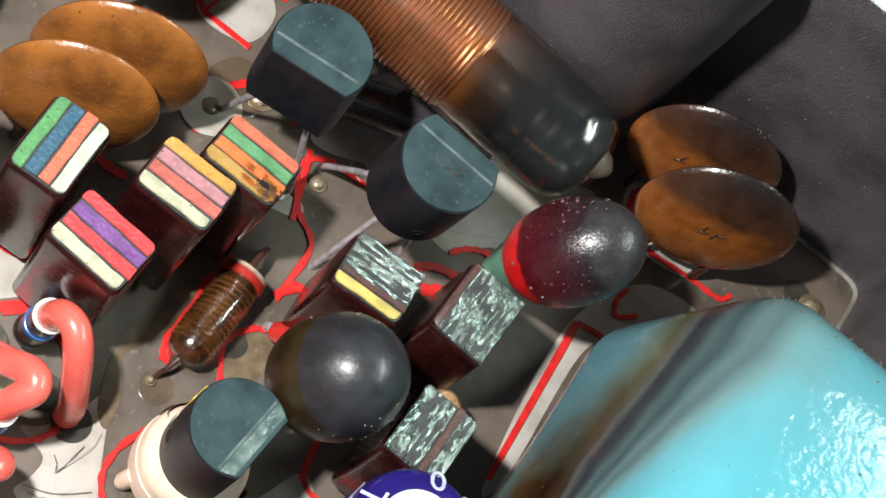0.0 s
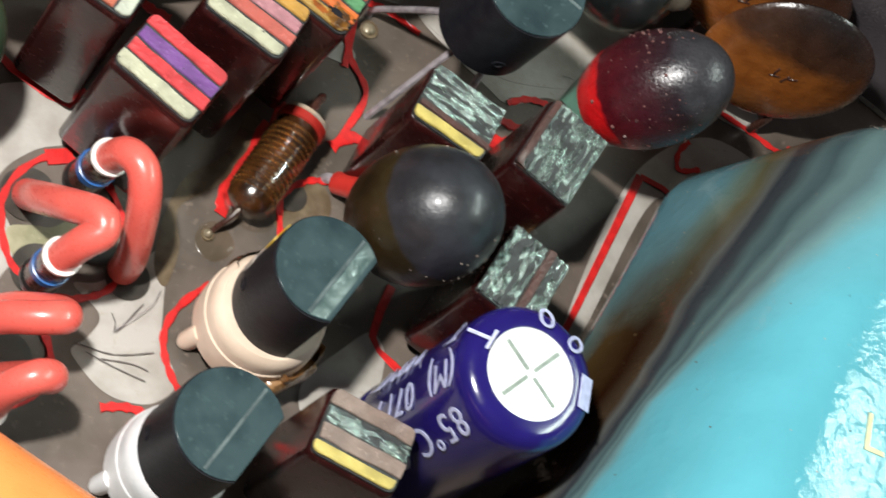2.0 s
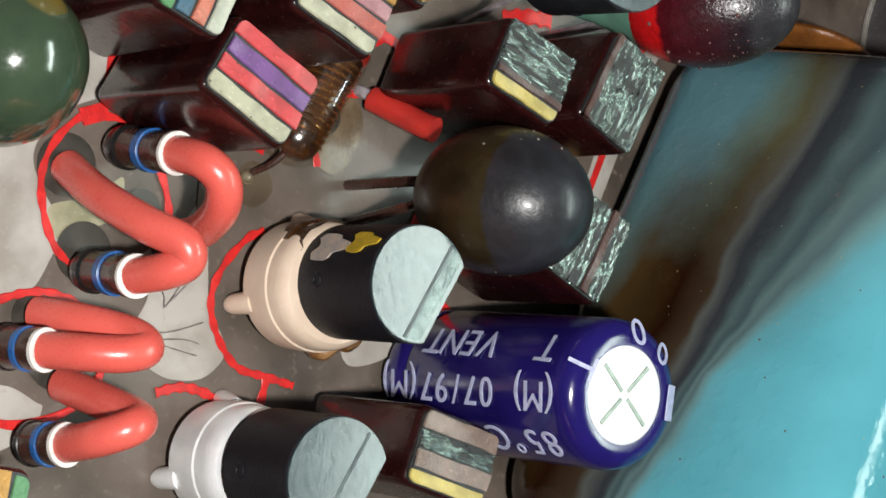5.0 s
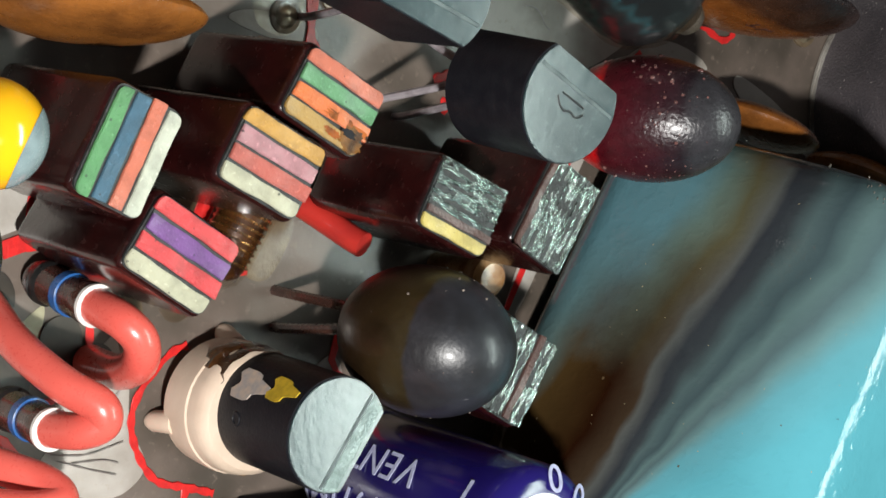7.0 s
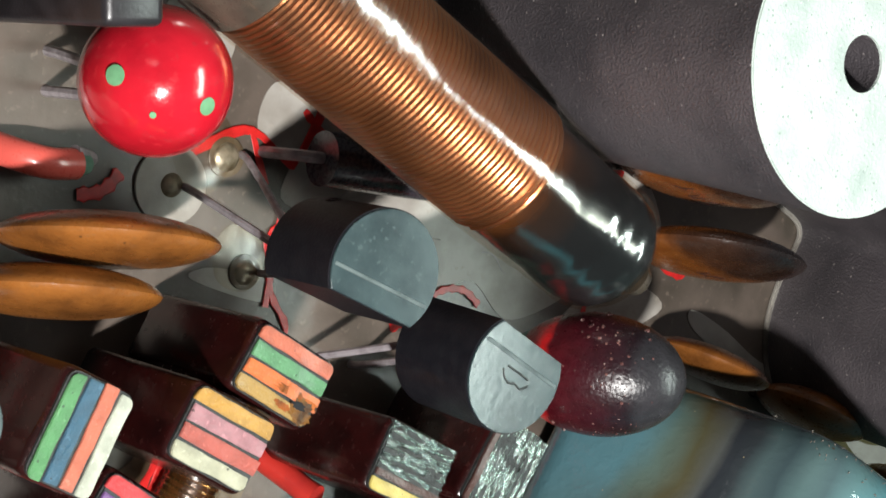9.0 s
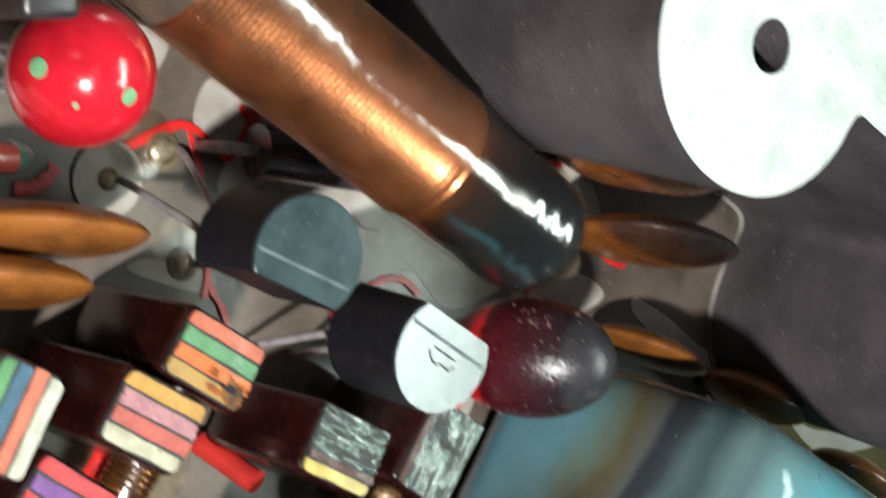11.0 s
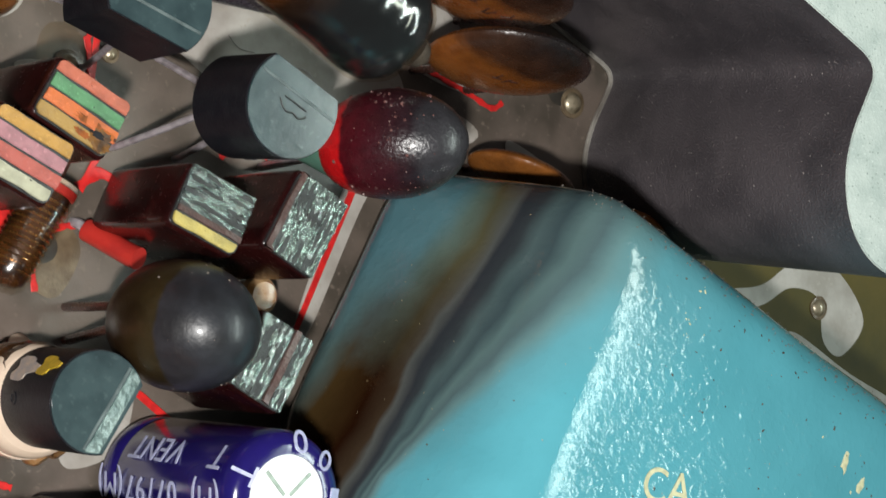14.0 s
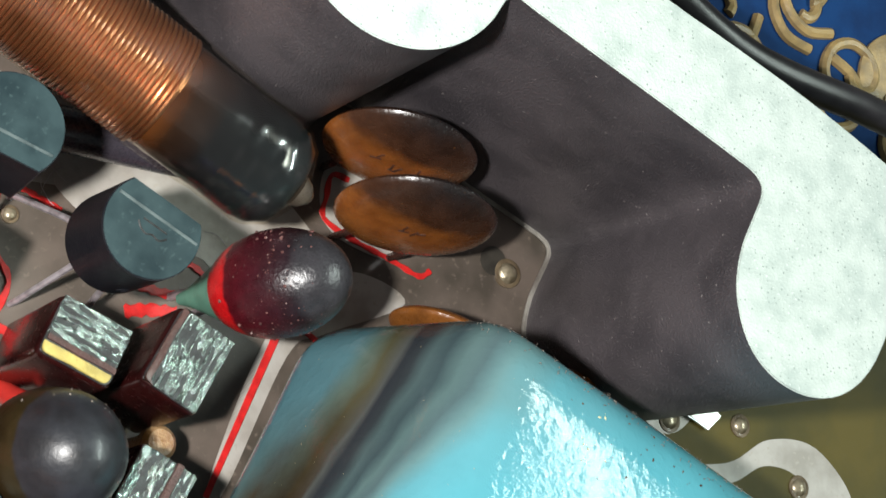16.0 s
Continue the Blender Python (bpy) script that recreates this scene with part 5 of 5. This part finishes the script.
# ---- indigo electrolytic ----
el = thing("electrolytic_capacitor", place(-1.35, -11.85, 0), "indigo sleeved electrolytic capacitor with a bright scored can top", "capacitor")
r = 3.15
jacket = part("sleeve", lathe([(r * 0.9, 0.3), (r, 0.8), (r, 1.6), (r * 0.95, 1.9), (r, 2.3), (r, 12.0), (r * 0.985, 12.4), (r * 0.94, 12.72), (r * 0.85, 12.95), (r * 0.74, 13.05), (r * 0.645, 13.05), (r * 0.645, 12.9), (0, 12.9)], 56), M_VIOLETBLUE, el, "glossy indigo plastic sleeve")
can = part("can_top", lathe([(r * 0.645, 12.85), (r * 0.645, 12.98), (r * 0.61, 13.02), (0, 13.02)], 48), M_CANTOP, el, "bright aluminium can top")
for k in range(4):
    part("vent_score", rbox(1.5, 0.20, 0.05, 0.02, 1, (0.95, 0, 0)), M_VENT, can, at=place(0, 0, 13.03, 0, 0, 40 + 90 * k))


def round_text(text, size, z, a0, step, ink, vertical=False):
    """Letters wrapped round the sleeve one by one; vertical writing runs up the can."""
    for i, ch in enumerate(text):
        if ch == " ":
            continue
        a = radians(a0) if vertical else radians(a0 + step * i)
        zz = z + step * i if vertical else z
        m = Matrix.Translation((r * 1.004 * math.cos(a), r * 1.004 * math.sin(a), zz)) @ Matrix.Rotation(a, 4, "Z") @ Matrix.Rotation(radians(90), 4, "Y") @ Matrix.Rotation(radians(0 if vertical else 90), 4, "Z")
        letters("lettering", ch, size, ink, jacket, m, "lavender printed letter")


round_text("VENT", 1.9, 7.4, 142, -1.25, M_LAVENDER, True)
round_text("T", 1.9, 11.2, 142, -1.05, M_LAVENDER, True)
round_text("(M) 07/97(M)", 1.8, 12.0, 180, -1.02, M_LAVENDER, True)
round_text("85°C G", 1.9, 11.4, 218, -1.15, M_LAVENDER, True)
for k, ch in ((74, "0"), (38, "0"), (151, "T")):
    a = radians(k)
    m = Matrix.Translation((r * 0.87 * math.cos(a), r * 0.87 * math.sin(a), 12.98)) @ Matrix.Rotation(a, 4, "Z") @ Matrix.Rotation(radians(30), 4, "Y") @ Matrix.Rotation(radians(90), 4, "Z")
    letters("lettering", ch, 1.75, M_LAVENDER, jacket, m, "lavender printed letter")
part("printed_bar", rbox(0.75, 1.5, 0.06, 0.02, 1), M_LAVENDER, jacket, "pale printed mark", at=place(r * 0.83 * math.cos(radians(-9)), r * 0.83 * math.sin(radians(-9)), 12.99, 0, 27, -9))
for s in (-1, 1):
    part("lead", tube([(s * 1.2, 0, 0.6), (s * 1.2, 0, -0.5)], 0.3, 8, 1), M_WIRE, el)

# ---- braided strap past the beads ----
strap = thing("cotton_tape", place(0, 0, 0), "pale braided flat cotton tape standing behind the beads", "tape")
path = spline([(-33.5, -5, 10.5), (-30.8, 0.7, 10.3), (-28.6, 5.0, 10.0), (-26.6, 9.2, 9.2), (-24.8, 14, 7), (-23.6, 18, 3), (-23.2, 20, 0.0)], 14)
def cloth(p, i):
    t = (path[min(i + 1, len(path) - 1)] - path[max(i - 1, 0)]).normalized()
    s = t.cross(Vector((0.35, 0.1, 1))).normalized()
    return s, s.cross(t).normalized()


bm, rows = bmesh.new(), []
for i, p in enumerate(path):
    s, u = cloth(p, i)
    rows.append([bm.verts.new(p + s * a + u * h) for a, h in ((-0.78, 0), (-0.66, 0.16), (0.66, 0.16), (0.78, 0), (0.66, -0.16), (-0.66, -0.16))])
for a, q in zip(rows, rows[1:]):
    for k in range(6):
        bm.faces.new((a[k], a[(k + 1) % 6], q[(k + 1) % 6], q[k]))
bm.faces.new(rows[0])
bm.faces.new(rows[-1])
part("band", bm, M_STRAP, strap, "flat woven cotton band")
bm = bmesh.new()
for i in range(1, len(path) - 2):
    s, u = cloth(path[i], i)
    for a, e in ((-0.64, -0.02), (0.64, 0.02)):
        piece = tube([path[i] + s * a + u * 0.12, path[i] * 0.55 + path[i + 1] * 0.45 + s * a * 0.5 + u * 0.19, path[i + 1] + s * e + u * 0.12], 0.13, 6, 3)
        me = bpy.data.meshes.new("weave")
        piece.to_mesh(me)
        piece.free()
        bm.from_mesh(me)
        bpy.data.meshes.remove(me)
part("weave", bm, M_STRAP, strap, "herringbone weave of pale threads")

# ---- big orange cylinder near the lens ----
orr = thing("power_resistor", place(0, 0, 0), "large smooth orange enamelled cylinder standing over the board", "resistor")
prof = [(0, -4.4)] + [(4.4 * math.sin(radians(a)), -4.4 * math.cos(radians(a))) for a in range(10, 91, 10)] + [(4.4, 14), (4.0, 16.5), (2.4, 18), (0, 18.3)]
part("body", lathe(prof, 44), M_ORANGE, orr, at=along((-26.0, -22.6, 16), (0.89, -0.45, 0)))
for k in (3.0, 12.0):
    x, y = -26.0 + 0.89 * k, -22.6 - 0.45 * k
    part("lead", tube([(x, y, 13), (x, y, 5), (x, y, -0.5)], 0.6, 8), M_WIRE, orr)
# ---- cable and blue card behind the heat sink ----
cable = thing("cable", place(0, 0, 0), "thin black rubber cable running behind the heat sink", "cable")
part("jacket", tube([(20, 32, 8), (30, 27, 9.5), (38.7, 21.9, 9.5), (49.4, 20.0, 8.5), (60, 20, 4), (66, 21, 1.2), (90, 26, -10)], 1.05, 16), M_RUBBER, cable)
card = thing("card", place(56, 31, 0, 0, 0, 8), "deep blue card with raised gold scroll pattern lying on the board", "card")
part("sheet", rbox(28, 24, 0.5, 0.1, 1, (0, 0, 0.28)), M_BLUEBOX, card)
random.seed(5)
for k in range(26):
    x, y, q = random.uniform(-12.5, 12.5), random.uniform(-10.5, 10.5), random.uniform(0, 6)
    pts = [(x + (0.6 + 0.28 * i) * math.cos(q + i * 0.75), y + (0.6 + 0.28 * i) * math.sin(q + i * 0.75), 0.62) for i in range(10)]
    part("scroll", tube(pts, 0.42, 8, 4), M_GOLD, card, "raised gold scroll")
part("medallion", lathe([(4.2, 0.5), (4.2, 0.8), (3.5, 0.95), (2.2, 0.85), (0, 0.9)], 40), M_GOLD, card, "round gold medallion", at=place(3.5, -6.5, 0))

# ---- grit on the turquoise block ----
random.seed(29)
for name, count, material, words in (("grit", 90, M_DIRT, "brown grit stuck to the enamel"), ("flakes", 26, M_PALETEXT, "pale yellow paint flakes")):
    bm = bmesh.new()
    for k in range(count):
        along_ridge = k % 3 == 0
        x, y = (random.uniform(9, 34), random.gauss(8.6, 0.5)) if along_ridge else (random.uniform(11, 36), random.uniform(-6, 9))
        if name == "flakes":
            x, y = (random.gauss(11.2, 0.35), random.gauss(6.8, 0.9)) if k % 2 else (random.uniform(20, 34), random.uniform(-2, 8))
        hit, where, nor, _ = skin.ray_cast(Vector((x * MM, y * MM, 0.04)), Vector((0, 0, -1)))
        if not hit:
            continue
        q = random.uniform(0.025, 0.075)
        turn = nor.to_track_quat("Z", "Y").to_matrix().to_4x4() @ Matrix.Rotation(random.uniform(0, 6.28), 4, "Z") @ Matrix.Diagonal((random.uniform(0.8, 2.2), 1, 0.5, 1))
        bmesh.ops.create_icosphere(bm, subdivisions=1, radius=q, matrix=Matrix.Translation(where / MM) @ turn)
    ob = new(name, finish(bm, name, material, False))
    ob.matrix_basis = tq.matrix_basis.copy()
    tagged(ob, words, name, kind="stuff")

# ---- lint on the turquoise block ----
random.seed(11)
bm = bmesh.new()
for k in range(220):
    x, y = (random.uniform(3.5, 36), random.uniform(8.8, 10.7)) if k < 190 else (random.uniform(4, 30), random.uniform(-10, 9))
    hit, where, nor, _ = skin.ray_cast(Vector((x * MM, y * MM, 0.04)), Vector((0, 0, -1)))
    if not hit:
        continue
    p, q = where / MM, Vector((random.uniform(-1, 1), random.uniform(-1, 1), random.uniform(0.1, 0.8))) * random.uniform(0.05, 0.17)
    r = random.uniform(0.010, 0.020)
    bits = tube([p - q * 0.2, p + q * 0.5 + nor * 0.08, p + q], r, 4, 2)
    me = bpy.data.meshes.new("lint")
    bits.to_mesh(me)
    bits.free()
    bm.from_mesh(me)
    bpy.data.meshes.remove(me)
lint = new("lint", finish(bm, "lint", M_CRUST, False))
lint.matrix_basis = tq.matrix_basis.copy()
tagged(lint, "fine pale lint and dust on the turquoise enamel", "lint", kind="stuff")

# ---- stray fibres on the board ----
random.seed(3)
bm = bmesh.new()
strands = [[(-15.6, -8.6, 0.3), (-14.8, -7.9, 0.35), (-13.9, -7.0, 0.3), (-13.6, -6.2, 0.3)]]
for x, y in ((-3.2, 12.6), (-2.4, 12.2), (-1.0, 12.6), (0.4, 12.8), (-2.0, 13.4), (7.2, 9.8)):
    p, a, pts = Vector((x, y, 0.22)), random.uniform(0, 6.28), []
    for k in range(6):
        pts.append(p.copy())
        a += random.uniform(-0.5, 0.5)
        p = p + Vector((math.cos(a), math.sin(a), 0)) * 0.42
    strands.append(pts)
for s in strands:
    bits = tube(s, 0.018, 5, 4)
    me = bpy.data.meshes.new("fibre")
    bits.to_mesh(me)
    bits.free()
    bm.from_mesh(me)
    bpy.data.meshes.remove(me)
tagged(new("fibres", finish(bm, "fibres", M_WIRE, False)), "thin stray fibres lying on the cream board", "fibre", kind="stuff")
